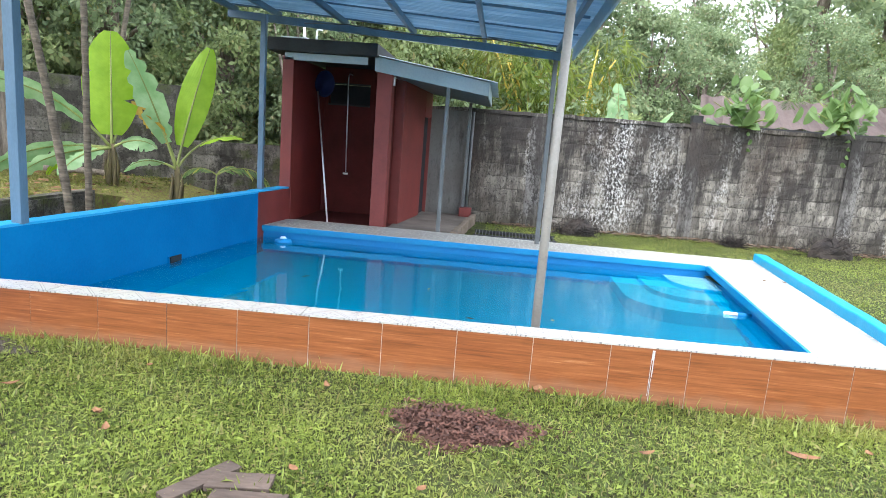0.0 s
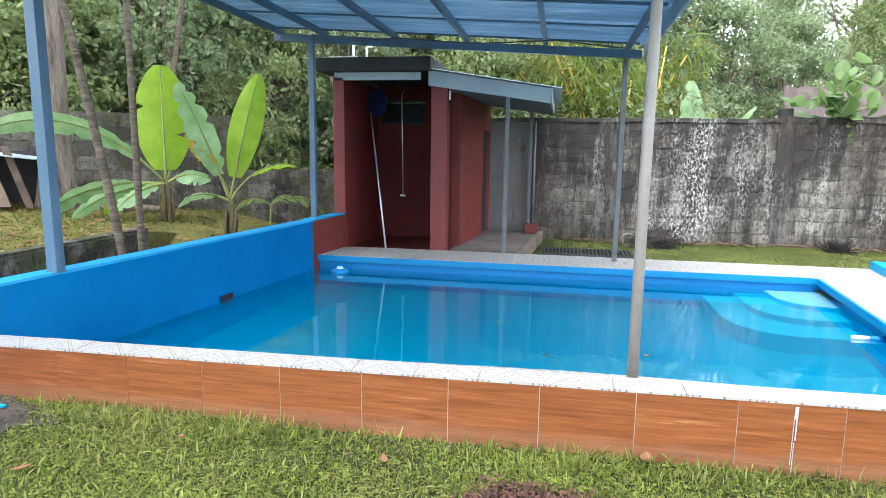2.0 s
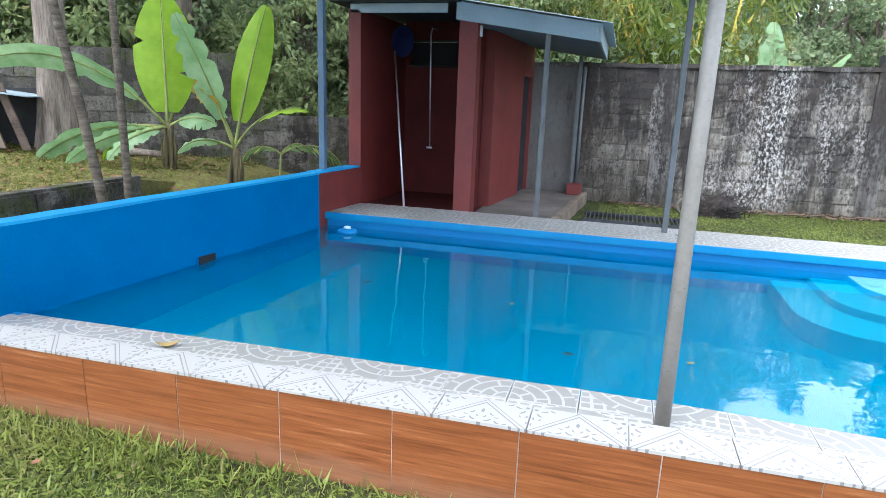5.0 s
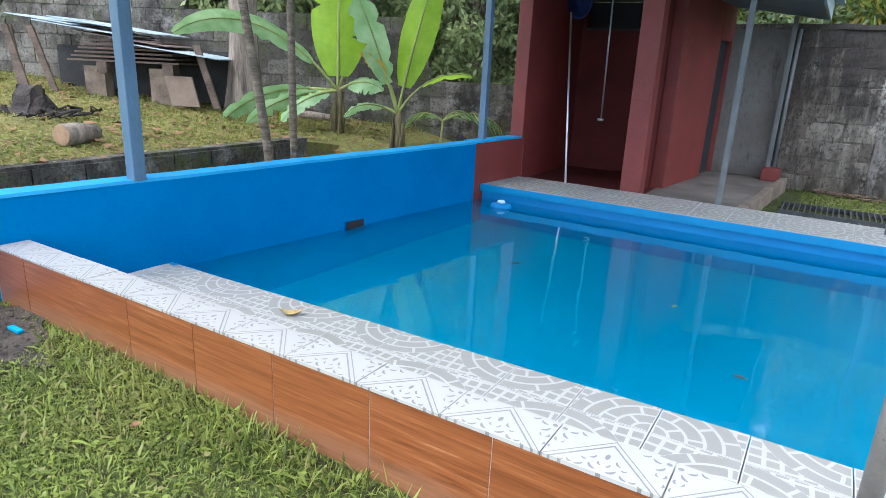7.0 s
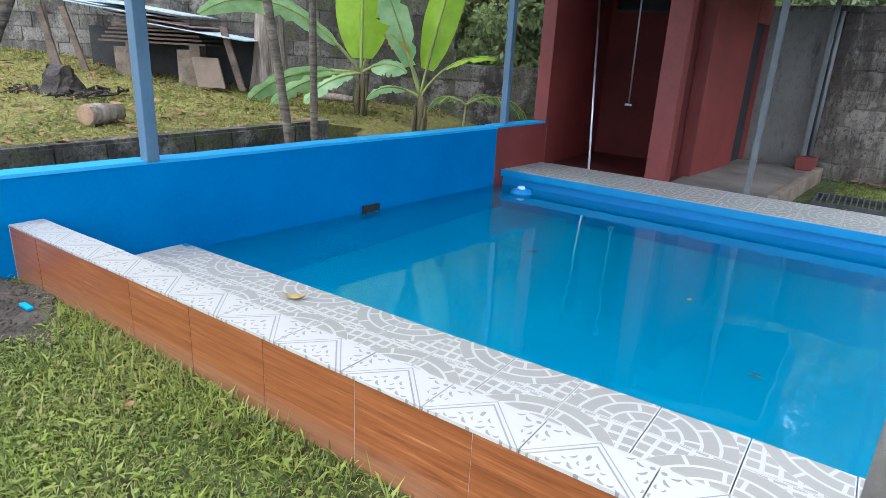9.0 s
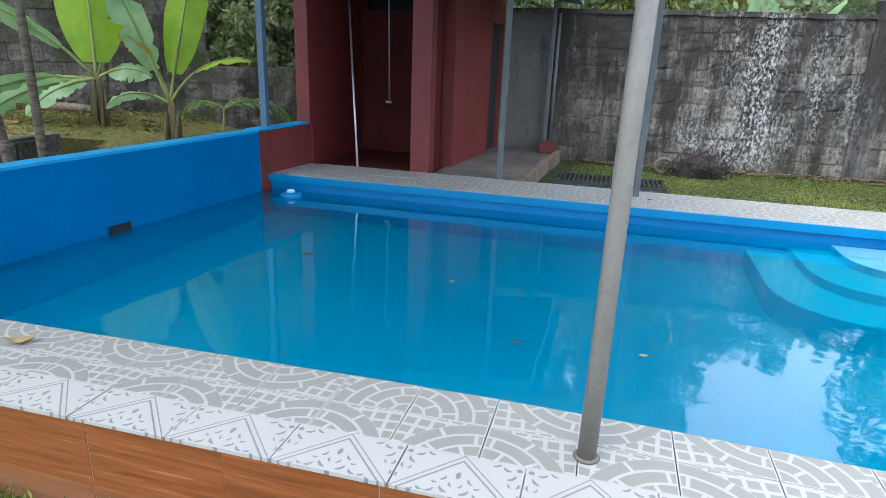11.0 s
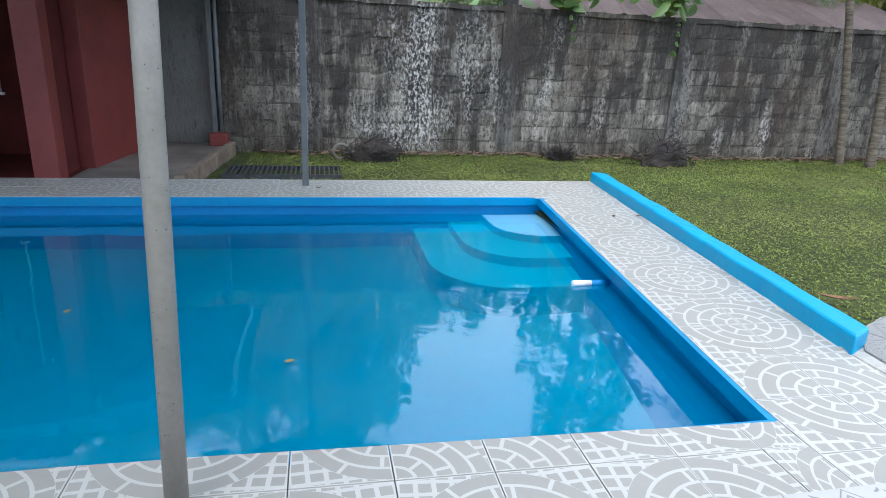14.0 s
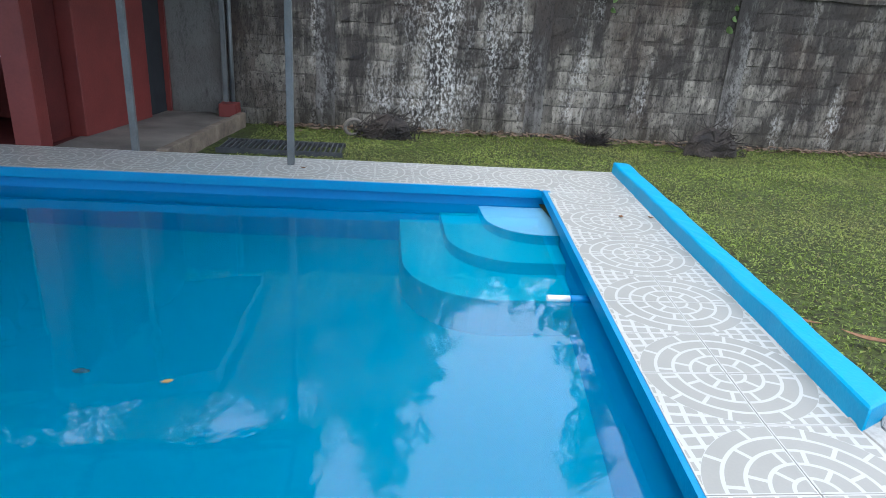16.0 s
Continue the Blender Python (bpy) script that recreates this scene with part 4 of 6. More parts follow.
def lean_to():
    c = root("lean_to_roof", "grey sheet metal lean-to roof on thin posts beside the hut", "roof", (0, 0, 0))

    def zr(x):
        return 2.45 - (x + 1.70) * 0.15
    n = 90
    verts, faces = [], []
    for k in range(n + 1):
        y = 9.42 + k * 0.031
        w = 0.012 * math.sin(k * math.pi / 2)
        for x in (-1.70, 0.07):
            verts.append((x, y, zr(x) + w))
    m = len(verts)
    verts += [(a, b, z + 0.004) for a, b, z in verts]
    for k in range(n):
        a = 2 * k
        faces += [(a, a + 1, a + 3, a + 2), (m + a, m + a + 2, m + a + 3, m + a + 1)]
    raw("roof_sheet", verts, faces, "canopy_metal", c)
    bm = B()
    f = [(-1.69, zr(-1.69) - 0.014), (-0.07, zr(-0.07) - 0.014), (-0.07, 2.0), (-1.69, 2.235)]
    lo = [bm.verts.new((x, 9.45, z)) for x, z in f]
    hi = [bm.verts.new((x, 9.475, z)) for x, z in f]
    bm.faces.new(lo)
    bm.faces.new(hi[::-1])
    for k in range(4):
        bm.faces.new((lo[k], hi[k], hi[(k + 1) % 4], lo[(k + 1) % 4]))
    part("front_fascia", bm, "canopy_metal", c)
    bm = B()
    f = [(9.45, 2.0), (12.1, 2.0), (12.1, zr(-0.06) - 0.014), (9.45, zr(-0.06) - 0.014)]
    lo = [bm.verts.new((-0.066, y, z)) for y, z in f]
    hi = [bm.verts.new((-0.042, y, z)) for y, z in f]
    bm.faces.new(lo)
    bm.faces.new(hi[::-1])
    for k in range(4):
        bm.faces.new((lo[k], hi[k], hi[(k + 1) % 4], lo[(k + 1) % 4]))
    part("side_fascia", bm, "canopy_metal", c)
    sof = B()
    lo = [sof.verts.new(q) for q in ((-1.69, 9.48, 2.237), (-0.07, 9.48, 2.002), (-0.07, 12.1, 2.002), (-1.69, 12.1, 2.237))]
    sof.faces.new(lo)
    bmesh.ops.solidify(sof, geom=sof.faces[:], thickness=0.012)
    part("soffit", sof, "canopy_metal", c)
    for x, y, z0 in ((-0.62, 9.49, -0.006), (-0.42, 12.08, -0.055)):
        part("post", soften(box(B(), x - 0.028, x + 0.028, y - 0.028, y + 0.028, z0, 2.08 - (x + 0.62) * 0.145), 0.005), "post_dark", c)


lean_to()
g = root("drain_grate", "dark iron bar grate lying on the lawn", "grate", (0.55, 10.52, -0.135))
for k in range(24):
    part("bar", box(B(), -0.64 + k * 0.055, -0.628 + k * 0.055, -0.27, 0.27, 0.0, 0.035), "iron", g)
for y in (-0.28, 0.27):
    part("frame_bar", box(B(), -0.66, 0.66, y, y + 0.012, -0.03, 0.04), "iron", g)


# ---- block walls ----
def block_wall():
    core = solid("wall_back", box(B(), -1.45, 14.0, 12.235, 12.38, -0.5, 1.90), "mortar", "tall weathered concrete block wall with black mould and lime stains", "wall")
    L, Hc = 0.45, 0.232
    variants = []
    for k in range(8):
        bm = B()
        box(bm, 0.009, L - 0.010, -0.027, 0.0, 0.008, Hc - 0.009)
        bmesh.ops.subdivide_edges(bm, edges=[e for e in bm.edges if abs(e.verts[0].co.y - e.verts[1].co.y) < 0.01], cuts=2, use_grid_fill=True)
        rr = random.Random(k)
        for v in bm.verts:
            if v.co.y < -0.01:
                e = min(v.co.x, L - v.co.x) < 0.02 or min(v.co.z, Hc - v.co.z) < 0.02
                v.co.y += rr.uniform(0.0, 0.012) + (rr.uniform(0.004, 0.016) if e else 0)
                v.co.x += rr.uniform(-0.010, 0.010)
                v.co.z += rr.uniform(-0.009, 0.009)
        variants.append(mesh_of("block", bm, "old_wall"))
    cols = (0.72, 3.58, 6.38, 9.2, 12.0)
    count = 0
    for r in range(9):
        z = -0.17 + r * Hc
        x = -0.32 - (0.22 if r % 2 else 0)
        while x < 13.5:
            x0 = x
            x += L
            if any(c - 0.02 < x0 + L * 0.5 < c + 0.27 for c in cols) or x0 < -0.40:
                continue
            if count < 300:
                o = new("block", random.choice(variants))
                o.location = (x0 + random.uniform(-0.012, 0.012), 12.236 + random.uniform(0, 0.011), z + random.uniform(-0.008, 0.008))
                o.parent = core
                count += 1
    for c in cols:
        bm = box(B(), c, c + 0.25, 12.205, 12.24, -0.5, 2.0 if c == 3.58 else 1.91)
        bmesh.ops.subdivide_edges(bm, edges=[e for e in bm.edges if e.calc_length() > 1], cuts=20)
        part("pillar", roughen(bm, 0.008, 4), "old_pillar", core)
    bm = box(B(), -1.45, -0.38, 12.21, 12.236, -0.5, 1.90)
    part("plaster_panel", bm, "plaster", core, "smooth grey plastered stretch of wall")
    bm = box(B(), -1.45, 14.0, 12.20, 12.40, 1.90, 1.965)
    bmesh.ops.subdivide_edges(bm, edges=[e for e in bm.edges if e.calc_length() > 3], cuts=90)
    part("wall_coping", roughen(bm, 0.022, 5), "old_wall", core)
    bm = box(B(), 3.60, 3.78, 12.21, 12.38, 1.95, 2.13)
    part("coping_stub", soften(roughen(bm, 0.02, 6), 0.01), "black_slab", core)
    part("drain_pipe", tube(B(), [(-0.36, 12.18, -0.1), (-0.36, 12.18, 1.9)], 0.03, 10), "post_dark", core)


block_wall()


def yard_wall():
    """Boundary wall across the back of the yard, stepping down towards the hut."""
    a, b = Vector((-17.0, 4.6, 0)), Vector((-3.1, 11.6, 0))
    d = (b - a).normalized()
    nrm = Vector((d.y, -d.x, 0))
    ln = (b - a).length
    core = B()
    L, Hc = 0.42, 0.22

    def top(s):
        return 2.15 if s < ln * 0.62 else (1.90 if s < ln * 0.86 else 1.02)

    def slab(bm, s0, s1, z0, z1, o0, o1):
        p = [a + d * s0 + nrm * o0, a + d * s1 + nrm * o0, a + d * s1 + nrm * o1, a + d * s0 + nrm * o1]
        prism(bm, [(q.x, q.y) for q in p], z0, z1)
    for s0, s1 in ((0, ln * 0.62), (ln * 0.62, ln * 0.86), (ln * 0.86, ln)):
        slab(core, s0, s1, -0.4, top((s0 + s1) / 2) - 0.01, -0.15, -0.012)
    w = solid("wall_yard", core, "yard_wall", "old grey concrete block boundary wall behind the yard", "wall")
    bm = B()
    rr = random.Random(3)
    for r in range(12):
        s = 0.0 if r % 2 else -0.21
        while s < ln:
            s0, s1 = max(s, 0), min(s + L, ln)
            z0 = -0.1 + r * Hc
            if s1 - s0 > 0.1 and z0 + Hc <= top((s0 + s1) / 2) + 0.02:
                o = rr.uniform(-0.004, 0.008)
                slab(bm, s0 + 0.007, s1 - 0.007, z0 + 0.007, z0 + Hc - 0.007, -0.03, o)
            s += L
    o = part("blocks", bm, "yard_wall", w)
    tagged(o, kind="stuff")
    # low retaining wall
    core = B()
    prism(core, [(-5.05, 2.2), (-4.90, 2.2), (-4.92, 7.95), (-5.07, 7.95)], -0.4, 0.37)
    rw = solid("wall_retaining", core, "yard_wall", "low mossy block retaining wall at the edge of the yard", "wall")
    for r in range(2):
        y = 2.3 + (0.2 if r else 0)
        while y < 7.5:
            part("block", box(B(), -4.915, -4.888, y + 0.006, y + 0.40, -0.10 + r * 0.23, 0.11 + r * 0.23), "yard_wall", rw)
            y += 0.41


yard_wall()


# ---- plants ----
def leaf_cloud(rr, clumps, per, length, width, droop=0.2, spread=0.5):
    """Many small folded leaves round clump centres (x, y, z, radius)."""
    n = len(clumps) * per
    rs = np.random.RandomState(rr.randint(0, 99999))
    c = np.repeat(np.array([k[:3] for k in clumps]), per, axis=0)
    rad = np.repeat(np.array([k[3] for k in clumps]), per)
    dirs = rs.normal(size=(n, 3))
    dirs /= np.linalg.norm(dirs, axis=1)[:, None]
    p = c + dirs * (rad * rs.uniform(0.35, 1.0, n) ** 0.6)[:, None] * np.array([1, 1, 0.75])
    d = rs.normal(size=(n, 3)) * spread + dirs * 0.6
    d[:, 2] -= droop * rs.uniform(0, 2, n)
    d /= np.linalg.norm(d, axis=1)[:, None]
    s = np.cross(d, rs.normal(size=(n, 3)))
    s /= np.linalg.norm(s, axis=1)[:, None] + 1e-6
    ln = length * rs.uniform(0.6, 1.3, n)[:, None]
    w = width * rs.uniform(0.6, 1.3, n)[:, None]
    up = np.cross(d, s) * w * 0.3
    v = np.stack([p, p + d * ln * 0.5 + s * w + up, p + d * ln, p + d * ln * 0.5 - s * w + up], axis=1).reshape(-1, 3)
    f = np.arange(n * 4).reshape(-1, 4)
    return v, f


def cloud_part(name, v, f, mat, parent):
    me = bpy.data.meshes.new(name)
    me.vertices.add(len(v))
    me.vertices.foreach_set("co", v.astype(np.float32).ravel())
    k = f.shape[1]
    me.loops.add(f.size)
    me.loops.foreach_set("vertex_index", f.astype(np.int32).ravel())
    me.polygons.add(len(f))
    me.polygons.foreach_set("loop_start", np.arange(0, f.size, k, dtype=np.int32))
    me.polygons.foreach_set("loop_total", np.full(len(f), k, dtype=np.int32))
    me.update(calc_edges=True)
    me.materials.append(M[mat])
    ob = new(name, me)
    if parent is not None:
        ob.parent = parent
    return ob


def tree(seed, h, r_trunk, crown_r, mat, leaf=(0.30, 0.075), clumps=46, per=130, bare=0.35, label="broad-leaved tree with an uneven green crown", droop=0.3):
    rr = random.Random(seed)
    t = root("tree", label, "tree")
    lean = (rr.uniform(-0.4, 0.4), rr.uniform(-0.3, 0.3))
    pts = [(lean[0] * (k / 6) ** 1.5 + rr.uniform(-0.06, 0.06), lean[1] * (k / 6) ** 1.5, -0.3 + h * 0.8 * k / 6) for k in range(7)]
    bm = tube(B(), pts, [r_trunk * (1.25 - 0.95 * k / 6) for k in range(7)], 10)
    cl = []
    for k in range(clumps):
        a, q = rr.uniform(0, 6.28), rr.uniform(0, 1) ** 0.6
        z = h * (bare + (1 - bare) * rr.uniform(0, 1))
        env = crown_r * (1.0 - 0.75 * max(0, (z / h - 0.6) / 0.4) ** 1.5)
        cl.append((math.cos(a) * q * env, math.sin(a) * q * env, z, crown_r * rr.uniform(0.16, 0.32)))
    for k in range(9):
        c = rr.choice(cl)
        b0 = pts[rr.randint(2, 5)]
        mid = ((b0[0] + c[0]) / 2, (b0[1] + c[1]) / 2, (b0[2] + c[2]) / 2 + 0.2)
        tube(bm, [b0, mid, c[:3]], [r_trunk * 0.45, r_trunk * 0.3, r_trunk * 0.1], 6)
    part("trunk", bm, "bark", t)
    v, f = leaf_cloud(rr, cl, per, leaf[0], leaf[1], droop)
    cloud_part("crown", v, f, mat, t)
    return t


protos = [tree(1, 7.5, 0.16, 2.6, "leaf_a", (0.22, 0.055), 56, 190), tree(2, 9.0, 0.2, 2.8, "leaf_b", (0.20, 0.06), 60, 150), tree(3, 6.0, 0.12, 2.2, "leaf_a", (0.23, 0.055), 56, 190, bare=0.15),
          tree(4, 10.5, 0.22, 2.6, "leaf_b", (0.19, 0.055), 64, 150), tree(5, 8.0, 0.14, 2.4, "leaf_c", (0.40, 0.045), bare=0.2, droop=0.8, label="feathery yellow-green tree behind the wall")]
protos.append(tree(6, 14.0, 0.20, 1.75, "leaf_b", (0.30, 0.085), 52, 60, bare=0.40, label="tall thin-crowned tree behind the wall"))
spots = [(5, 2.1, 21.5, 0.95), (5, 4.6, 24.0, 0.62), (5, 7.4, 27.0, 0.66), (5, 9.8, 22.0, 1.05), (5, 13.0, 24.0, 1.0), (5, 16.0, 22.0, 0.9)]
rr = random.Random(11)


def forest():
    x = -7.5
    while x < 24:
        if 3.4 < x < 13:
            x += 1.0
            continue
        spots.append((2 if rr.random() < 0.6 else 4, x, rr.uniform(15.0, 17.5), rr.uniform(0.38, 0.56)))
        x += rr.uniform(1.3, 2.0)
    for y0, step, smin, smax in ((19, 2.5, 0.62, 0.85), (24, 3.0, 0.80, 1.08), (32, 3.6, 0.95, 1.25)):
        x = -14 - y0 * 0.25
        while x < 16 + y0 * 0.5:
            s = rr.uniform(smin, smax)
            if 3.0 < x < 13.0:
                s *= 0.72
            elif -6.5 < x < 1.0:
                s *= 0.70
            spots.append((rr.choice((0, 1, 3, 3)) if y0 > 20 else rr.randint(0, 4), x + rr.uniform(-0.5, 0.5), y0 + rr.uniform(-1.2, 1.2), s))
            x += step * rr.uniform(0.8, 1.2)
    # woods beyond the yard wall
    for back, step, smin, smax in ((1.6, 1.5, 0.45, 0.7), (4.5, 2.2, 0.8, 1.1), (9.0, 2.6, 1.0, 1.3)):
        s = -4.0
        while s < 17 + back:
            px, py = -17.0 + 0.893 * s - 0.45 * back, 4.6 + 0.45 * s + 0.893 * back
            spots.append((rr.randint(0, 3), px, py, rr.uniform(smin, smax)))
            s += step * rr.uniform(0.8, 1.2)


forest()
used = set()
for k, x, y, s in spots:
    m = pose(x, y, ground_z(x, y) - 0.1, 0, 0, rr.uniform(0, 360)) @ Matrix.Diagonal((s, s, s * rr.uniform(0.9, 1.15), 1))
    if k not in used:
        protos[k].matrix_basis = m
        used.add(k)
    else:
        o = copy_thing(protos[k], m)
        o.matrix_basis = m


# undergrowth that closes the woods near the ground
def thicket(name, label, boxes, per, mat, leaf, seed):
    rr2 = random.Random(seed)
    cl = []
    for x0, x1, y0, y1, z0, z1, n in boxes:
        for _ in range(n):
            x, y = rr2.uniform(x0, x1), rr2.uniform(y0, y1)
            cl.append((x, y, ground_z(x, y) + rr2.uniform(z0, z1), rr2.uniform(0.35, 0.8)))
    v, f = leaf_cloud(rr2, cl, per, leaf[0], leaf[1], 0.4)
    return tagged(cloud_part(name, v, f, mat, None), label, "undergrowth", kind="stuff")


thicket("undergrowth", "dense green undergrowth behind the block wall", [(-8, 3.6, 13.2, 16.5, 0.3, 2.4, 110), (13.2, 24, 13.2, 16.5, 0.3, 2.6, 80), (3, 14, 17.6, 19, 0.3, 2.6, 60), (-14, 30, 19, 25, 0.5, 4.0, 240)], 170, "leaf_b", (0.14, 0.036), 21)
thicket("undergrowth", "dense green undergrowth behind the yard wall", [(-15, -8, 12.5, 16, 0.2, 3.2, 160), (-8, -3.0, 13.6, 16, 0.2, 3.0, 150), (-24, -14, 8, 14, 0.2, 3.4, 120)], 190, "leaf_a", (0.13, 0.034), 22)


def bamboo(x, y, n, seed):
    rr2 = random.Random(seed)
    b = root("bamboo", "clump of yellow bamboo culms with long thin leaves", "bamboo", (x, y, ground_z(x, y)))
    cl = []
    for k in range(n):
        x0, y0 = rr2.uniform(-0.8, 0.8), rr2.uniform(-0.4, 0.4)
        lx, ly = rr2.uniform(-1.4, 1.4), rr2.uniform(-0.8, 0.3)
        h = rr2.uniform(2.7, 3.7)
        pts = [(x0 + lx * (q / 6) ** 2, y0 + ly * (q / 6) ** 2, h * q / 6) for q in range(7)]
        part("culm", tube(B(), pts, [0.04 - 0.004 * q for q in range(7)], 8), "bamboo", b)
        for q in range(2, 7):
            cl.append((pts[q][0] + rr2.uniform(-0.4, 0.4), pts[q][1] + rr2.uniform(-0.3, 0.3), pts[q][2], 0.5))
    v, f = leaf_cloud(rr2, cl, 70, 0.34, 0.022, 0.7)
    cloud_part("leaves", v, f, "leaf_c", b)


bamboo(-0.9, 14.4, 6, 1)
bamboo(0.5, 14.2, 6, 2)
bamboo(2.0, 14.6, 4, 3)


def banana_leaf(name, parent, base, az, elev, length, width, droop, mat, rag=0.0, roll=0.0, stalk=0.25, seed=0, fold=0.25):
    """A long blade on a stalk that bends under its weight; az, elev in degrees, droop in degrees from foot to tip."""
    rr2 = random.Random(seed)
    n = 26
    p = Vector(base)
    a = radians(az)
    pts, dirs = [], []
    L = length + stalk
    for k in range(n + 1):
        e = radians(elev - droop * (k / n) ** 1.4)
        d = Vector((math.cos(a) * math.cos(e), math.sin(a) * math.cos(e), math.sin(e)))
        pts.append(p.copy())
        dirs.append(d)
        p = p + d * L / n
    side0 = Vector((-math.sin(a), math.cos(a), 0))
    bm = B()
    lay = bm.loops.layers.uv.new("UVMap")
    ks = int(n * stalk / L)
    rows = []
    for k in range(ks, n + 1):
        t = (k - ks) / (n - ks)
        w = width * 0.5 * max(0.02, (math.sin(math.pi * min(1, t * 0.93 + 0.05)) ** 0.55))
        up = side0.cross(dirs[k]) * -1
        s = (side0 * math.cos(radians(roll)) + up * math.sin(radians(roll))).normalized()
        u2 = dirs[k].cross(s)
        row = []
        for q in (-1, -0.5, 0, 0.5, 1):
            wq = w * q
            if rag and abs(q) == 1 and rr2.random() < rag:
                wq *= rr2.uniform(0.45, 0.9)
            lift = -fold * abs(wq) + rr2.uniform(-0.01, 0.01) * (abs(q) > 0.6)
            row.append(bm.verts.new(pts[k] + s * wq + u2 * lift * (1 if u2.z < 0 else -1) * -1))
        rows.append((t, row))
    for (t0, r0), (t1, r1) in zip(rows, rows[1:]):
        for q in range(4):
            f = bm.faces.new((r0[q], r0[q + 1], r1[q + 1], r1[q]))
            f.smooth = True
            for lp, uv in zip(f.loops, ((q / 4, t0), ((q + 1) / 4, t0), ((q + 1) / 4, t1), (q / 4, t1))):
                lp[lay].uv = uv
    ob = part(name, bm, mat, parent)
    rib = tube(B(), pts[::2], [0.022 * (1 - 0.85 * i / (len(pts[::2]) - 1)) for i in range(len(pts[::2]))], 6)
    part("midrib", rib, "banana_stem", ob)
    return ob


def banana(label, at, stem_h, leaves, seed):
    b = root("banana_plant", label, "banana plant", at)
    pts = [(0, 0, -0.1), (0.02, 0, stem_h * 0.5), (0.0, 0.02, stem_h)]
    part("stem", tube(B(), pts, [0.05, 0.042, 0.036], 12), "banana_husk", b)
    bm = B()
    rr2 = random.Random(seed)
    for k in range(9):
        a = rr2.uniform(0, 6.28)
        tube(bm, [(0.05 * math.cos(a), 0.05 * math.sin(a), -0.05), (0.085 * math.cos(a), 0.085 * math.sin(a), stem_h * rr2.uniform(0.2, 0.5)), (0.07 * math.cos(a + 0.3), 0.07 * math.sin(a + 0.3), stem_h * rr2.uniform(0.5, 0.9))], [0.025, 0.022, 0.008], 5)
    part("dry_husk", bm, "banana_husk", b, "dry brown leaf sheaths round the stem")
    for k, (az, el, ln, w, dr, mat, rag, roll, st) in enumerate(leaves):
        banana_leaf("leaf", b, (0, 0, stem_h - 0.06), az, el, ln, w, dr, mat, rag, roll, st, seed * 50 + k)


BR, PA, DR = "banana_bright", "banana_sky_sheen", "banana_dry"
banana("banana plant with one broad upright bright green leaf", (-5.34, 8.95, ground_z(-5.34, 8.95) - 0.05), 0.62, [
    (118, 85, 1.38, 0.74, -5, BR, 0.03, 4, 0.24), (208, 50, 2.0, 0.38, 86, PA, 0.3, 48, 0.5), (209, 4, 1.45, 0.28, 60, PA, 0.35, 50, 0.4),
    (222, -4, 1.05, 0.30, 45, PA, 0.4, 50, 0.25), (70, 70, 0.5, 0.22, 60, DR, 0.4, 60, 0.55), (33, 34, 0.50, 0.42, 80, PA, 0.3, 30, 0.15), (250, -6, 0.75, 0.26, 50, PA, 0.4, -30, 0.15),
    (200, 0, 0.5, 0.2, 70, BR, 0.2, 30, 0.5)], 1)
banana("banana plant with tall split leaves", (-4.40, 9.0, ground_z(-4.40, 9.0)), 0.62, [
    (28, 78, 1.42, 0.44, 6, BR, 0.05, 80, 0.36), (216, 73, 1.28, 0.40, 10, PA, 0.15, 65, 0.40), (205, 80, 0.5, 0.22, 60, DR, 0.4, 60, 0.40),
    (30, 58, 0.62, 0.20, 75, BR, 0.2, 20, 0.5), (212, 30, 0.55, 0.26, 90, PA, 0.35, 25, 0.2)], 2)
banana("banana plant behind the block wall", (2.6, 13.6, 0.0), 1.0, [
    (100, 80, 1.6, 0.5, 10, PA, 0.2, 0, 0.3), (170, 55, 1.3, 0.45, 30, PA, 0.3, 0, 0.3), (10, 60, 1.4, 0.5, 20, PA, 0.2, 0, 0.3), (185, 30, 1.2, 0.4, 60, PA, 0.3, 0, 0.3)], 3)


def slim_palm(x, y, lean, h, r, seed, label="slender ringed palm trunk", fronds=7):
    rr2 = random.Random(seed)
    p = root("palm", label, "palm", (x, y, ground_z(x, y)))
    n = 30
    pts = [(lean[0] * (k / n) ** 1.2, lean[1] * (k / n) ** 1.2, -0.1 + h * k / n) for k in range(n + 1)]
    part("trunk", tube(B(), pts, [r * (1.15 - 0.35 * k / n) * (1.06 if k % 2 else 0.97) for k in range(n + 1)], 12), "palm_bark", p)
    for k in range(fronds):
        a = 6.28 * k / fronds + rr2.uniform(-0.3, 0.3)
        frond("frond", p, pts[-1], a, rr2.uniform(10, 55), rr2.uniform(1.5, 2.2), rr2)
    return p


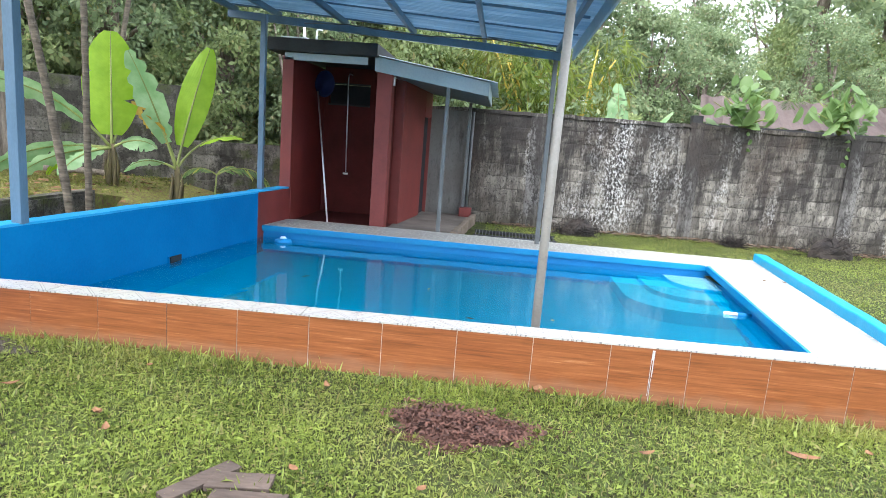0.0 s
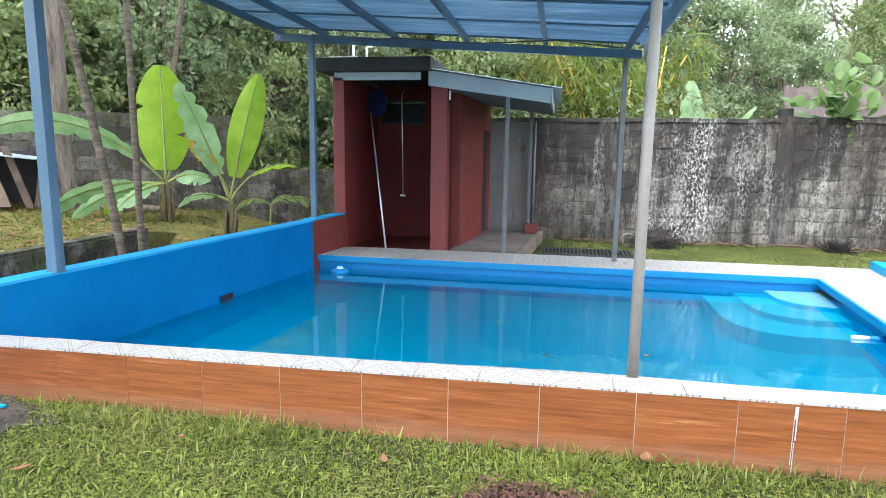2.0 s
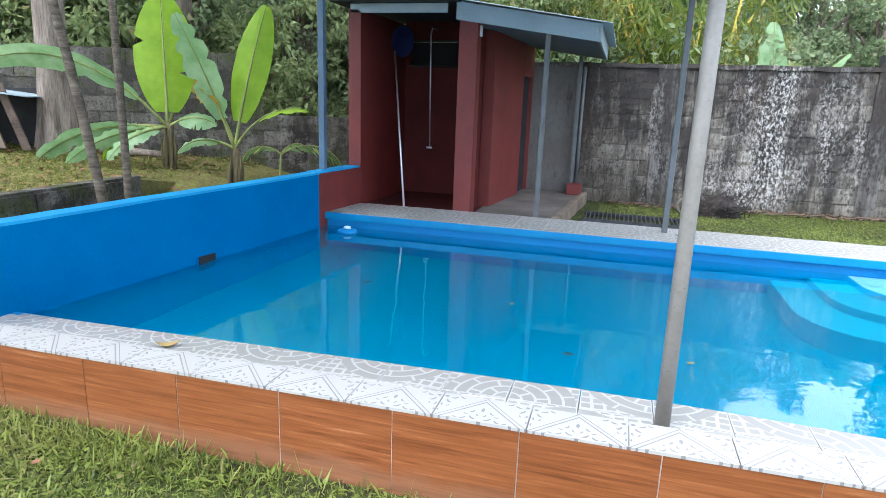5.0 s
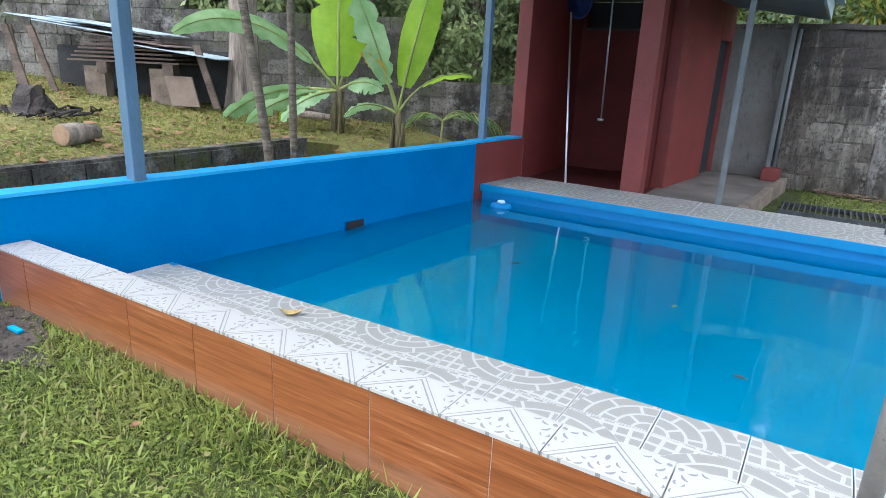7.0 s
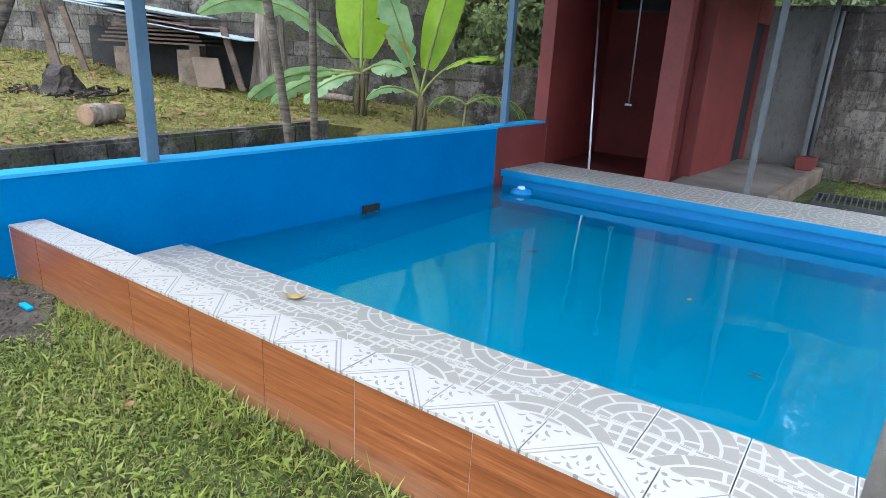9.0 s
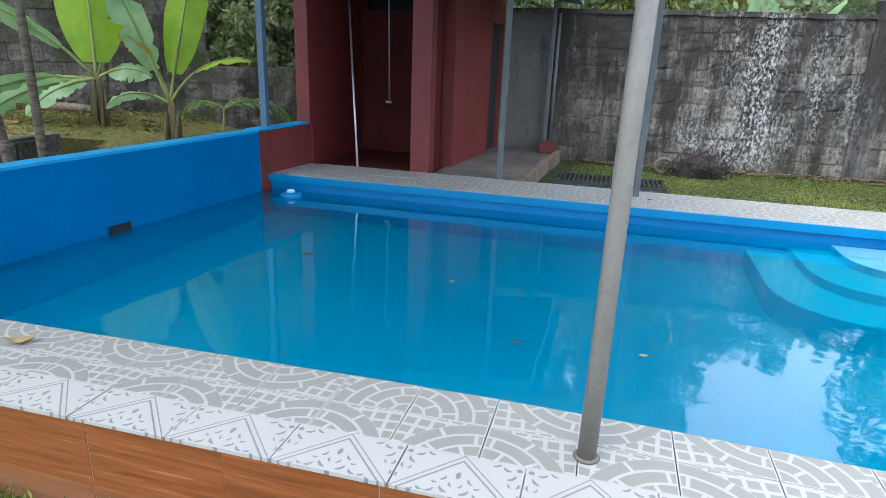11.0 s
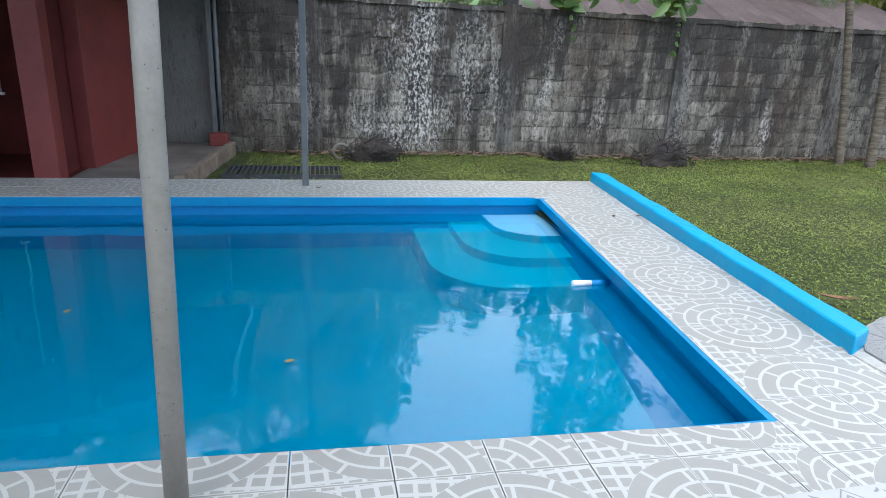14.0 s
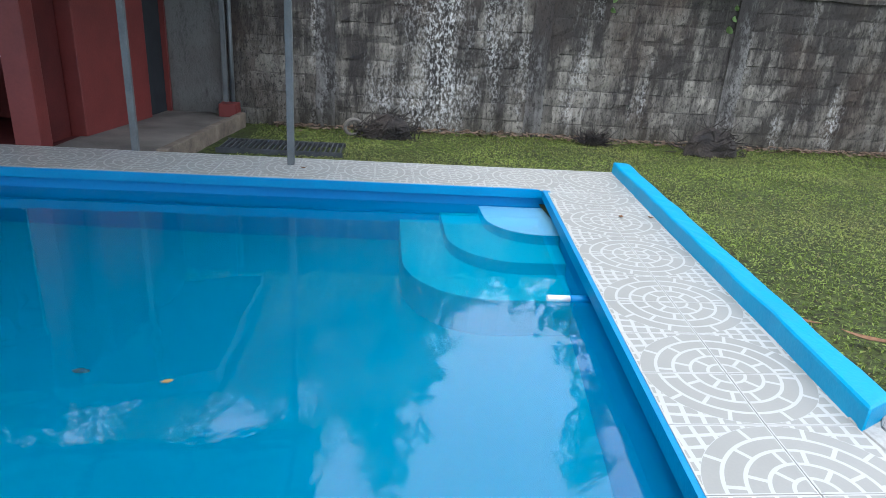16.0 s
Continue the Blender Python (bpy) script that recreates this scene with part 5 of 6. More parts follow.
def frond(name, parent, base, a, elev, length, rr2, droop=95, mat="palm_leaf"):
    n = 22
    q = Vector(base)
    verts, faces = [], []
    side = Vector((-math.sin(a), math.cos(a), 0))
    pts = []
    for k in range(n + 1):
        e = radians(elev - droop * (k / n) ** 1.3)
        d = Vector((math.cos(a) * math.cos(e), math.sin(a) * math.cos(e), math.sin(e)))
        pts.append(q.copy())
        if k > 2:
            ll = 0.55 * math.sin(math.pi * min(0.97, k / n)) ** 0.5 * length / 2
            for s in (-1, 1):
                tip = q + side * s * ll * 0.75 + d * ll * 0.5 + Vector((0, 0, -ll * rr2.uniform(0.3, 0.7)))
                i = len(verts)
                m = (q + tip) / 2
                wv = d * 0.022
                verts += [tuple(q), tuple(m + wv), tuple(tip), tuple(m - wv)]
                faces.append((i, i + 1, i + 2, i + 3))
        q = q + d * length / n
    ob = raw(name, verts, faces, mat, parent)
    part("rachis", tube(B(), pts[::3], [0.014 - 0.0015 * i for i in range(len(pts[::3]))], 5), "banana_stem", ob)


slim_palm(-4.62, 4.06, (0.95, 1.65, 0), 4.2, 0.042, 1, "leaning mottled palm trunk")
slim_palm(-4.65, 3.93, (-0.1, -0.45, 0), 4.2, 0.05, 11, "ringed palm trunk beside the blue wall")
slim_palm(-4.62, 7.15, (-0.75, -0.25, 0), 4.8, 0.042, 2, "leaning mottled palm trunk")
slim_palm(-4.70, 7.52, (-0.05, 0.05, 0), 5.4, 0.036, 3, "straight slim palm trunk")
slim_palm(-5.9, 9.6, (0.75, 0.3, 0), 5.2, 0.038, 9, "slim palm trunk beside the banana plants")
slim_palm(9.35, 11.80, (-1.1, 0.0, 0), 5.0, 0.055, 4, "pale slender palm trunk before the block wall")
slim_palm(9.70, 11.55, (-0.5, 0.1, 0), 5.0, 0.065, 5, "brownish slender palm trunk before the block wall")
slim_palm(9.82, 11.72, (0.9, 0.1, 0), 5.0, 0.04, 6, "thin leaning palm trunk before the block wall")
slim_palm(8.0, 17.0, (-0.4, 0.2, 0), 2.8, 0.12, 7, "palm with arching fronds behind the block wall", 11)
slim_palm(12.5, 17.5, (-0.3, 0.2, 0), 3.2, 0.12, 8, "palm with arching fronds behind the block wall", 11)


def big_trunk(x, y, r, h, seed, label):
    rr2 = random.Random(seed)
    t = root("tree", label, "tree", (x, y, ground_z(x, y)))
    bm = B()
    n, rows = 22, []
    for k in range(19):
        z = -0.2 + h * k / 18
        flare = 1 + 0.9 * math.exp(-(z + 0.2) * 1.6)
        row = []
        for i in range(n):
            a = 6.2832 * i / n
            rad = r * flare * (1 + 0.16 * math.sin(a * 5 + seed) * math.exp(-z * 0.5) + 0.06 * noise.noise(Vector((math.cos(a) * 2, math.sin(a) * 2, z * 0.6 + seed))))
            row.append(bm.verts.new((math.cos(a) * rad + 0.03 * z, math.sin(a) * rad, z)))
        rows.append(row)
    for a, b in zip(rows, rows[1:]):
        for i in range(n):
            bm.faces.new((a[i], a[(i + 1) % n], b[(i + 1) % n], b[i])).smooth = True
    tube(bm, [(0.03 * h, 0, h * 0.85), (0.9, 0.2, h * 1.1), (1.8, 0.5, h * 1.4)], [r * 0.5, r * 0.35, r * 0.15], 8)
    tube(bm, [(0.03 * h, 0, h * 0.95), (-0.6, 0.4, h * 1.2), (-1.5, 0.5, h * 1.5)], [r * 0.6, r * 0.4, r * 0.15], 8)
    part("trunk", bm, "bark", t)
    cl = [(rr2.uniform(-3, 3), rr2.uniform(-2, 2), h * rr2.uniform(1.05, 1.6), rr2.uniform(0.5, 0.9)) for _ in range(34)]
    v, f = leaf_cloud(rr2, cl, 120, 0.22, 0.06)
    cloud_part("crown", v, f, "leaf_a", t)


big_trunk(-7.0, 8.85, 0.17, 5.5, 1, "old tree with a thick ridged flaring trunk in the yard")
big_trunk(-5.55, 12.85, 0.20, 6.0, 2, "thick grey lichen-spotted tree trunk behind the yard wall")


def vine(x, y, z, seed, n, label, hang):
    rr2 = random.Random(seed)
    v = root("wall_plant", label, "climbing plant", (x, y, z))
    bm = B()
    for k in range(9):
        tip = (rr2.uniform(-0.55, 0.55), rr2.uniform(-0.3, 0.1), rr2.uniform(0.2, 0.75))
        tube(bm, [(0, 0, 0), (tip[0] * 0.4, tip[1], tip[2] * 0.6), tip], [0.02, 0.012, 0.006], 6)
    part("stems", bm, "banana_stem", v)
    spots2 = [(rr2.gauss(0, 0.26), rr2.uniform(-0.34, 0.1), abs(rr2.gauss(0.30, 0.22)) + 0.02) for _ in range(n)] + [(0.05 * math.sin(k) + 0.12, -0.10, -0.1 - 0.14 * k) for k in range(hang)]
    for q in spots2:
        w = rr2.uniform(0.10, 0.20) if q[2] > 0 else rr2.uniform(0.045, 0.075)
        bm = B()
        az = rr2.uniform(0, 6.28)
        m = pose(*q, rr2.uniform(15, 75), 0, math.degrees(az))
        ring = []
        for i in range(11):
            a = 6.2832 * i / 11
            ring.append(bm.verts.new(m @ Vector((w * 0.62 * math.sin(a), w * (0.9 * math.cos(a) + 0.15), -0.25 * w * abs(math.sin(a))))))
        c = bm.verts.new(m @ Vector((0, 0.05, 0.02)))
        for i in range(11):
            bm.faces.new((ring[i], ring[(i + 1) % 11], c)).smooth = True
        part("leaf", bm, "vine_leaf", v)


vine(4.45, 12.25, 1.96, 1, 56, "climbing plant with large round leaves on top of the wall", 3)
vine(6.15, 12.25, 1.96, 2, 56, "climbing plant with large round leaves hanging over the wall", 4)


fern = root("fern", "small plant with one arching yellow-green frond by the yard wall", "fern", (-4.05, 9.45, ground_z(-4.05, 9.45)))
part("stalk", tube(B(), [(0, 0, -0.05), (0.02, 0.0, 0.35), (0.03, 0.02, 0.62)], [0.018, 0.014, 0.010], 7), "banana_stem", fern)
for a, e, ln in ((31, 30, 1.0), (200, 35, 0.6), (60, 50, 0.5)):
    frond("frond", fern, (0.03, 0.02, 0.60), radians(a), e, ln, random.Random(a), 110, "vine_leaf")


def shrub(x, y):
    rr2 = random.Random(41)
    t = root("shrub", "young tree with sprays of light green leaves beside the blue wall", "shrub", (x, y, ground_z(x, y)))
    bm = tube(B(), [(0, 0, -0.05), (0.03, 0.05, 0.7), (0.0, 0.12, 1.5), (0.05, 0.2, 2.2)], [0.03, 0.026, 0.02, 0.01], 8)
    cl = []
    for k in range(13):
        z = rr2.uniform(1.25, 2.2)
        e = (rr2.uniform(-0.25, 0.25), rr2.uniform(0.1, 0.95), z + rr2.uniform(-0.15, 0.1))
        tube(bm, [(0.02, 0.1, z - 0.1), (e[0] * 0.5, e[1] * 0.5, z + 0.05), e], [0.011, 0.008, 0.004], 5)
        cl += [(*e, 0.16), (e[0] * 0.7, e[1] * 0.7, z, 0.12)]
    part("branches", bm, "bark", t)
    v, f = leaf_cloud(rr2, cl, 34, 0.11, 0.024, 0.5)
    cloud_part("leaves", v, f, "leaf_a", t)


shrub(-4.72, 3.62)
pot = root("flower_pot", "large round weathered grey-green plant pot in the yard", "pot", (-5.34, 3.76, ground_z(-5.34, 3.76)))
part("pot_body", tube(B(), [(0, 0, -0.02), (0, 0, 0.05), (0, 0, 0.22)], [0.12, 0.145, 0.175], 24), "concrete", pot)
part("pot_rim", tube(B(), [(0, 0, 0.221), (0, 0, 0.225), (0, 0, 0.26), (0, 0, 0.265)], [0.18, 0.195, 0.195, 0.18], 24), "concrete", pot)
part("pot_soil", tube(B(), [(0, 0, 0.266), (0, 0, 0.27)], [0.165, 0.16], 20), "mud", pot, "dark soil in the pot")

# rusty roof of a shed beyond the wall
bm = B()
n = 90
rows = []
for k in range(n + 1):
    x = 4.3 + k * 0.1
    w = 0.03 * math.sin(k * math.pi / 2)
    rows.append([bm.verts.new((x + dx, y, z + w)) for y, z, dx in ((14.2, 2.12, 0.0), (17.0, 2.95, 0.8))])
for a, b in zip(rows, rows[1:]):
    bm.faces.new((a[0], b[0], b[1], a[1]))
bmesh.ops.solidify(bm, geom=bm.faces[:], thickness=0.01)
shed2 = root("neighbour_shed", "shed with a faded rusty corrugated roof behind the wall", "shed")
part("roof", bm, "rust_sheet", shed2)
part("wall", box(B(), 4.8, 13.4, 14.5, 16.9, 0.0, 2.1), "plank", shed2)
part("ridge_board", box(B(), 4.3, 13.4, 14.14, 14.2, 2.04, 2.10), "black_slab", shed2)


# ---- yard things ----
def yard_shed():
    s = root("lumber_shed", "low shed of old roofing sheets over stacked boards", "shed", (-8.4, 8.05, ground_z(-8.4, 8.05)))
    ang = radians(26.7)

    def w(a, b, z):
        a, b, z = a * 0.60, b * 0.6, z * 0.64
        return (a * math.cos(ang) - b * math.sin(ang), a * math.sin(ang) + b * math.cos(ang), z)

    def bar(name, a0, a1, b0, b1, z0, z1, mat, slope=0.0):
        bm = box(B(), a0, a1, b0, b1, z0, z1)
        for v in bm.verts:
            v.co.z += slope * (v.co.x + 2) + 0.0
            v.co = Vector(w(*v.co))
        return part(name, bm, mat, s)
    for k, (a0, a1, b, z) in enumerate(((-2.5, -0.9, -0.75, 1.62), (-1.8, 0.2, -0.85, 1.58), (-0.9, 1.3, -0.75, 1.50), (0.2, 2.5, -0.8, 1.42), (-1.6, 1.0, -0.6, 1.70))):
        bar("roof_sheet", a0, a1, b, b + 1.5, z, z + 0.02, "old_sheet" if k != 2 else "rust_sheet", -0.11)
    for k in range(6):
        bar("board", -1.3 + 0.1 * k, 1.4 - 0.07 * k, -0.5, 0.5, 0.78 + 0.085 * k, 0.82 + 0.085 * k, "plank")
    for a in (-0.7, 0.9):
        bar("block_support", a - 0.25, a + 0.25, -0.45, -0.15, -0.1, 0.68, "kerb_old")
        bar("block_cap", a + 0.1, a + 0.35, -0.5, -0.2, 0.55, 0.78, "plank")
    for a, b, t in ((-2.2, -0.9, 0.10), (-2.0, -0.95, 0.28), (-1.5, -0.7, 0.35), (2.3, -0.6, 0.35)):
        bm = box(B(), a - 0.08, a + 0.08, b, b + 0.05, -0.1, 1.45 - 0.25 * (a > 0))
        for v in bm.verts:
            v.co.x -= (v.co.z + 0.1) * t * 0.9
            v.co = Vector(w(*v.co))
        part("leaning_plank", bm, "plank", s)
    bm = box(B(), 1.35, 2.0, -0.85, -0.80, -0.05, 0.55)
    for v in bm.verts:
        v.co.y += (v.co.z) * 0.5
        v.co.x -= v.co.z * 0.5
        v.co = Vector(w(*v.co))
    part("leaning_panel", bm, "card", s, "brown flat panel leaning on the boards")
    bar("back_board", -2.3, 2.4, 0.55, 0.6, -0.1, 1.1, "black_slab")


yard_shed()
st = root("tree_stump", "charred black tree stump in the yard", "stump", (-7.45, 6.2, ground_z(-7.45, 6.2)))
bm = B()
rows = []
for k in range(6):
    z = -0.05 + 0.08 * k
    rows.append([bm.verts.new(((0.20 + 0.20 * math.exp(-z * 9) + 0.045 * math.sin(5 * a) + 0.02 * math.sin(11 * a + k)) * math.cos(a), (0.19 + 0.18 * math.exp(-z * 9) + 0.045 * math.cos(4 * a) + 0.02 * math.sin(9 * a + k)) * math.sin(a), z + (0.10 * math.sin(a * 2 + 1) if k == 5 else 0))) for a in [6.2832 * i / 18 for i in range(18)]])
for a, b in zip(rows, rows[1:]):
    for i in range(18):
        bm.faces.new((a[i], a[(i + 1) % 18], b[(i + 1) % 18], b[i]))
bm.faces.new(rows[-1])
part("stump_wood", roughen(bm, 0.05, 7), "charred", st)
st.matrix_basis = st.matrix_basis @ Matrix.Diagonal((0.7, 0.7, 0.68, 1))
rr = random.Random(9)
bm = B()
for k in range(70):
    a, d = rr.uniform(0, 6.28), rr.uniform(0.25, 1.2)
    x, y, h = math.cos(a) * d, math.sin(a) * d * 0.8, rr.uniform(0.01, 0.05)
    tube(bm, [(x, y, h), (x + rr.uniform(-0.2, 0.2), y + rr.uniform(-0.2, 0.2), h + rr.uniform(-0.02, 0.06)), (x + rr.uniform(-0.3, 0.3), y + rr.uniform(-0.3, 0.3), 0.0)], [rr.uniform(0.012, 0.04), rr.uniform(0.01, 0.035), 0.008], 5)
tagged(part("burnt_debris", roughen(bm, 0.03, 3), "charred", st), kind="stuff")
lg = root("cut_log", "short cut log lying on the grass", "log", (-5.75, 5.75, ground_z(-5.75, 5.75)))
part("log_bark", tube(B(), [(0.10, -0.16, 0.09), (0.06, 0.0, 0.095), (0.0, 0.20, 0.08)], [0.10, 0.10, 0.085], 16), "bark", lg)
part("cut_face", tube(B(), [(0.10, -0.161, 0.09), (0.103, -0.170, 0.09)], [0.096, 0.092], 16), "cut_wood", lg)
for k, (x, y, a, ln, r) in enumerate(((-6.2, 9.3, 10, 1.0, 0.06), (-6.9, 9.0, -25, 0.9, 0.05), (-6.8, 9.7, 40, 0.8, 0.06))):
    dx, dy = math.cos(radians(a)) * ln / 2, math.sin(radians(a)) * ln / 2
    z = ground_z(x, y) + r
    tagged(part("fallen_branch", tube(B(), [(x - dx, y - dy, z), (x, y + 0.03, z + 0.02), (x + dx, y + dy, z)], [r, r * 0.9, r * 0.7], 9), "bark"), "rotting fallen branch on the yard soil", "branch", "fallen branches")


# ---- small things on the lawn and deck ----
def brush_pile(x, y, r, seed, label):
    rr2 = random.Random(seed)
    p = root("brush_pile", label, "brush pile", (x, y, ground_z(x, y)))
    bm = B()
    for k in range(210):
        a, d = rr2.uniform(0, 6.28), r * rr2.uniform(0, 1) ** 0.7
        q = Vector((math.cos(a) * d * 1.3, math.sin(a) * d * 0.7, rr2.uniform(0, r * 1.15 * (1 - d / r * 0.7))))
        e = q + Vector((rr2.uniform(-0.2, 0.2), rr2.uniform(-0.2, 0.2), rr2.uniform(-0.05, 0.18)))
        tube(bm, [q, e], [0.008, 0.003], 4, False)
    part("twig_tangle", bm, "charred", p)
    m = B()
    bmesh.ops.create_icosphere(m, subdivisions=3, radius=1.0)
    for v in m.verts:
        v.co = Vector((v.co.x * r * 0.9, v.co.y * r * 0.5, max(-0.02, v.co.z * r * 0.85)))
    part("root_mass", roughen(m, 0.06, 6), "charred", p)


brush_pile(1.70, 11.62, 0.34, 1, "dark pile of roots and twigs against the wall")
brush_pile(6.0, 11.50, 0.40, 2, "dark dry brush clump at the foot of the wall")
brush_pile(4.5, 11.85, 0.14, 3, "small heap of dead leaves at the foot of the wall")
ring = [(0.11 * math.cos(a), 0.0, 0.11 + 0.10 * math.sin(a)) for a in [6.2832 * k / 20 for k in range(21)]]
o = tagged(part("pipe_ring", tube(B(), ring, 0.025, 8, False), "concrete"), "grey ring of pipe leaning among the roots", "ring")
o.matrix_basis = pose(1.25, 11.70, ground_z(1.25, 11.7), 0, 0, 20)

fl = root("chlorine_floater", "blue and white round chlorine floater on the water", "floater", (-2.60, 8.45, WATER))
part("float_disc", tube(B(), [(0, 0, -0.03), (0, 0, 0.0), (0, 0, 0.03), (0, 0, 0.045)], [0.08, 0.115, 0.105, 0.06], 20), "pool_side", fl)
part("float_cap", tube(B(), [(0, 0, 0.046), (0, 0, 0.07)], [0.045, 0.035], 16), "step_white", fl)
sp = tagged(part("inlet_spout", tube(B(), [(2.735, 6.795, -0.160), (2.60, 6.79, -0.155)], [0.020, 0.019], 14), "white_plastic"), "white plastic inlet pipe sticking out of the pool side", "pipe")


# added wall-blue piece so the pipe doesn't float; its inner end isn't seen
part("pipe_collar", tube(B(), [(2.88, 6.80, -0.166), (2.734, 6.795, -0.160)], [0.024, 0.023], 14), "pool_side", sp, "added blue stub joining the inlet pipe to the pool side")


def flat_leaf(name, x, y, z, ln, wd, az, mat, label, curl=0.25):
    bm = B()
    n = 8
    rows = []
    for k in range(n + 1):
        t = k / n
        w = wd * math.sin(math.pi * min(0.98, max(0.03, t))) ** 0.8 / 2
        zz = ln * curl * (2 * t - 1) ** 2 * 0.5
        rows.append([bm.verts.new((ln * (t - 0.5), s * w, zz + abs(s) * w * 0.5 + 0.004)) for s in (-1, 0, 1)])
    for a, b in zip(rows, rows[1:]):
        for q in range(2):
            bm.faces.new((a[q], a[q + 1], b[q + 1], b[q])).smooth = True
    ob = tagged(part(name, bm, mat), label, "leaf", "fallen leaves")
    ob.matrix_basis = pose(x, y, z, 0, 0, az)


flat_leaf("fallen_leaf", -2.03, 4.86, deck_z(-2.03, 4.86), 0.13, 0.06, 35, "dry_leaf", "yellow curled fallen leaf on the tiled deck", 0.5)
flat_leaf("fallen_leaf", 3.424, 7.917, 0.0, 0.05, 0.035, 60, "brown_leaf", "small dark fallen leaf on the tiled deck", 0.5)
flat_leaf("fallen_leaf", 3.66, 7.93, 0.0, 0.05, 0.03, 150, "brown_leaf", "small dark fallen leaf on the tiled deck", 0.5)
flat_leaf("fallen_leaf", 0.95, 9.05, 0.0, 0.06, 0.03, 10, "brown_leaf", "small dark fallen leaf on the tiled deck", 0.5)
flat_leaf("fallen_leaf", 1.85, 3.55, GROUND + 0.03, 0.16, 0.06, 170, "brown_leaf", "pale brown fallen leaf on the lawn", 0.3)
flat_leaf("fallen_leaf", 0.55, 4.03, GROUND + 0.04, 0.10, 0.06, 80, "brown_leaf", "orange brown leaf against the tiled wall", 0.4)
flat_leaf("fallen_leaf", 4.12, 6.22, GROUND + 0.03, 0.26, 0.05, 150, "brown_leaf", "long withered leaf beside the blue kerb", 0.2)
flat_leaf("fallen_leaf", 3.85, 6.45, GROUND + 0.03, 0.28, 0.05, 130, "brown_leaf", "long brown leaf beside the blue kerb", 0.2)
rr = random.Random(31)
for k in range(5):
    x, y = rr.uniform(-2.8, 2.5), rr.uniform(5.3, 8.5)
    flat_leaf("sunken_leaf", x, y, FLOOR + 0.004, rr.uniform(0.07, 0.14), 0.05, rr.uniform(0, 360), "brown_leaf", "dark leaf sunk on the pool floor", 0.1)
for x, y, a in ((0.8, 5.9, 20), (-0.4, 6.6, 70)):
    flat_leaf("floating_leaf", x, y, WATER, 0.05, 0.03, a, "dry_leaf", "small yellow leaf floating on the water", 0.3)

# mulch patch, mud corner, broken boards
ml = root("mulch_patch", "patch of dark red wood mulch on the lawn", "mulch", (0.12, 3.50, GROUND))
rs = random.Random(4)
bm = B()
for k in range(2600):
    a, d = rs.uniform(0, 6.28), rs.uniform(0, 1) ** 0.6
    q = 1 + 0.22 * math.sin(3 * a + 1) + 0.14 * math.sin(7 * a) + rs.uniform(-0.1, 0.25) * (d > 0.9)
    x, y = 0.38 * d * q * math.cos(a), 0.22 * d * q * math.sin(a)
    m = pose(x, y, 0.008 + 0.035 * (1 - d) + rs.uniform(0, 0.03), rs.uniform(-40, 40), rs.uniform(-40, 40), rs.uniform(0, 360))
    s = rs.uniform(0.005, 0.017)
    vs = [bm.verts.new(m @ Vector(c)) for c in ((-s, -s * 0.4, 0), (s, -s * 0.3, 0), (s * 0.8, s * 0.4, 0.003), (-s, s * 0.3, 0.002))]
    bm.faces.new(vs)
tagged(part("mulch_cover", bm, "mulch", ml), kind="stuff")
bm = prism(B(), [(0.37 * math.cos(a) * (1 + 0.22 * math.sin(3 * a + 1) + 0.14 * math.sin(7 * a)), 0.21 * math.sin(a) * (1 + 0.22 * math.sin(3 * a + 1) + 0.14 * math.sin(7 * a))) for a in [6.2832 * k / 24 for k in range(24)]], -0.04, 0.003)
part("mulch_bed", bm, "mulch", ml)
bm = prism(B(), [(-3.18 + (0.60 + 0.12 * math.sin(3 * a) + 0.06 * math.sin(11 * a)) * math.cos(a), 3.80 + (0.30 + 0.06 * math.cos(4 * a) + 0.04 * math.sin(9 * a)) * math.sin(a)) for a in [6.2832 * k / 60 for k in range(60)]], GROUND - 0.1, GROUND + 0.014)
solid("bare_soil", roughen(bm, 0.01, 5), "mud", "bare trodden dark soil in the corner by the blue wall", "soil")
tagged(part("drain_pipe", tube(B(), [(-3.70, 3.75, -0.05), (-3.53, 3.77, -0.055)], 0.028, 12), "shade_black"), "dark drain pipe stub at the foot of the blue wall", "pipe")
tagged(part("blue_scrap", soften(box(B(), -3.03, -2.93, 3.92, 3.95, GROUND + 0.02, GROUND + 0.035), 0.003), "curb_blue"), "small blue plastic scrap on the soil", "scrap")
rr = random.Random(15)
bm = B()
for k in range(420):
    a, d = rr.uniform(0, 6.28), rr.uniform(0, 1) ** 0.5
    r = rr.uniform(0.003, 0.011)
    bmesh.ops.create_icosphere(bm, subdivisions=1, radius=r, matrix=Matrix.Translation((-3.18 + 0.52 * d * math.cos(a), 3.80 + 0.26 * d * math.sin(a), GROUND + 0.014 + r * 0.3)) @ Matrix.Diagonal((1.3, 0.9, 0.6, 1)))
tagged(part("soil_crumbs", roughen(bm, 0.004, 60), "mud"), "loose dark crumbs of earth and gravel on the bare soil", "soil", kind="stuff")
v, f = [], []
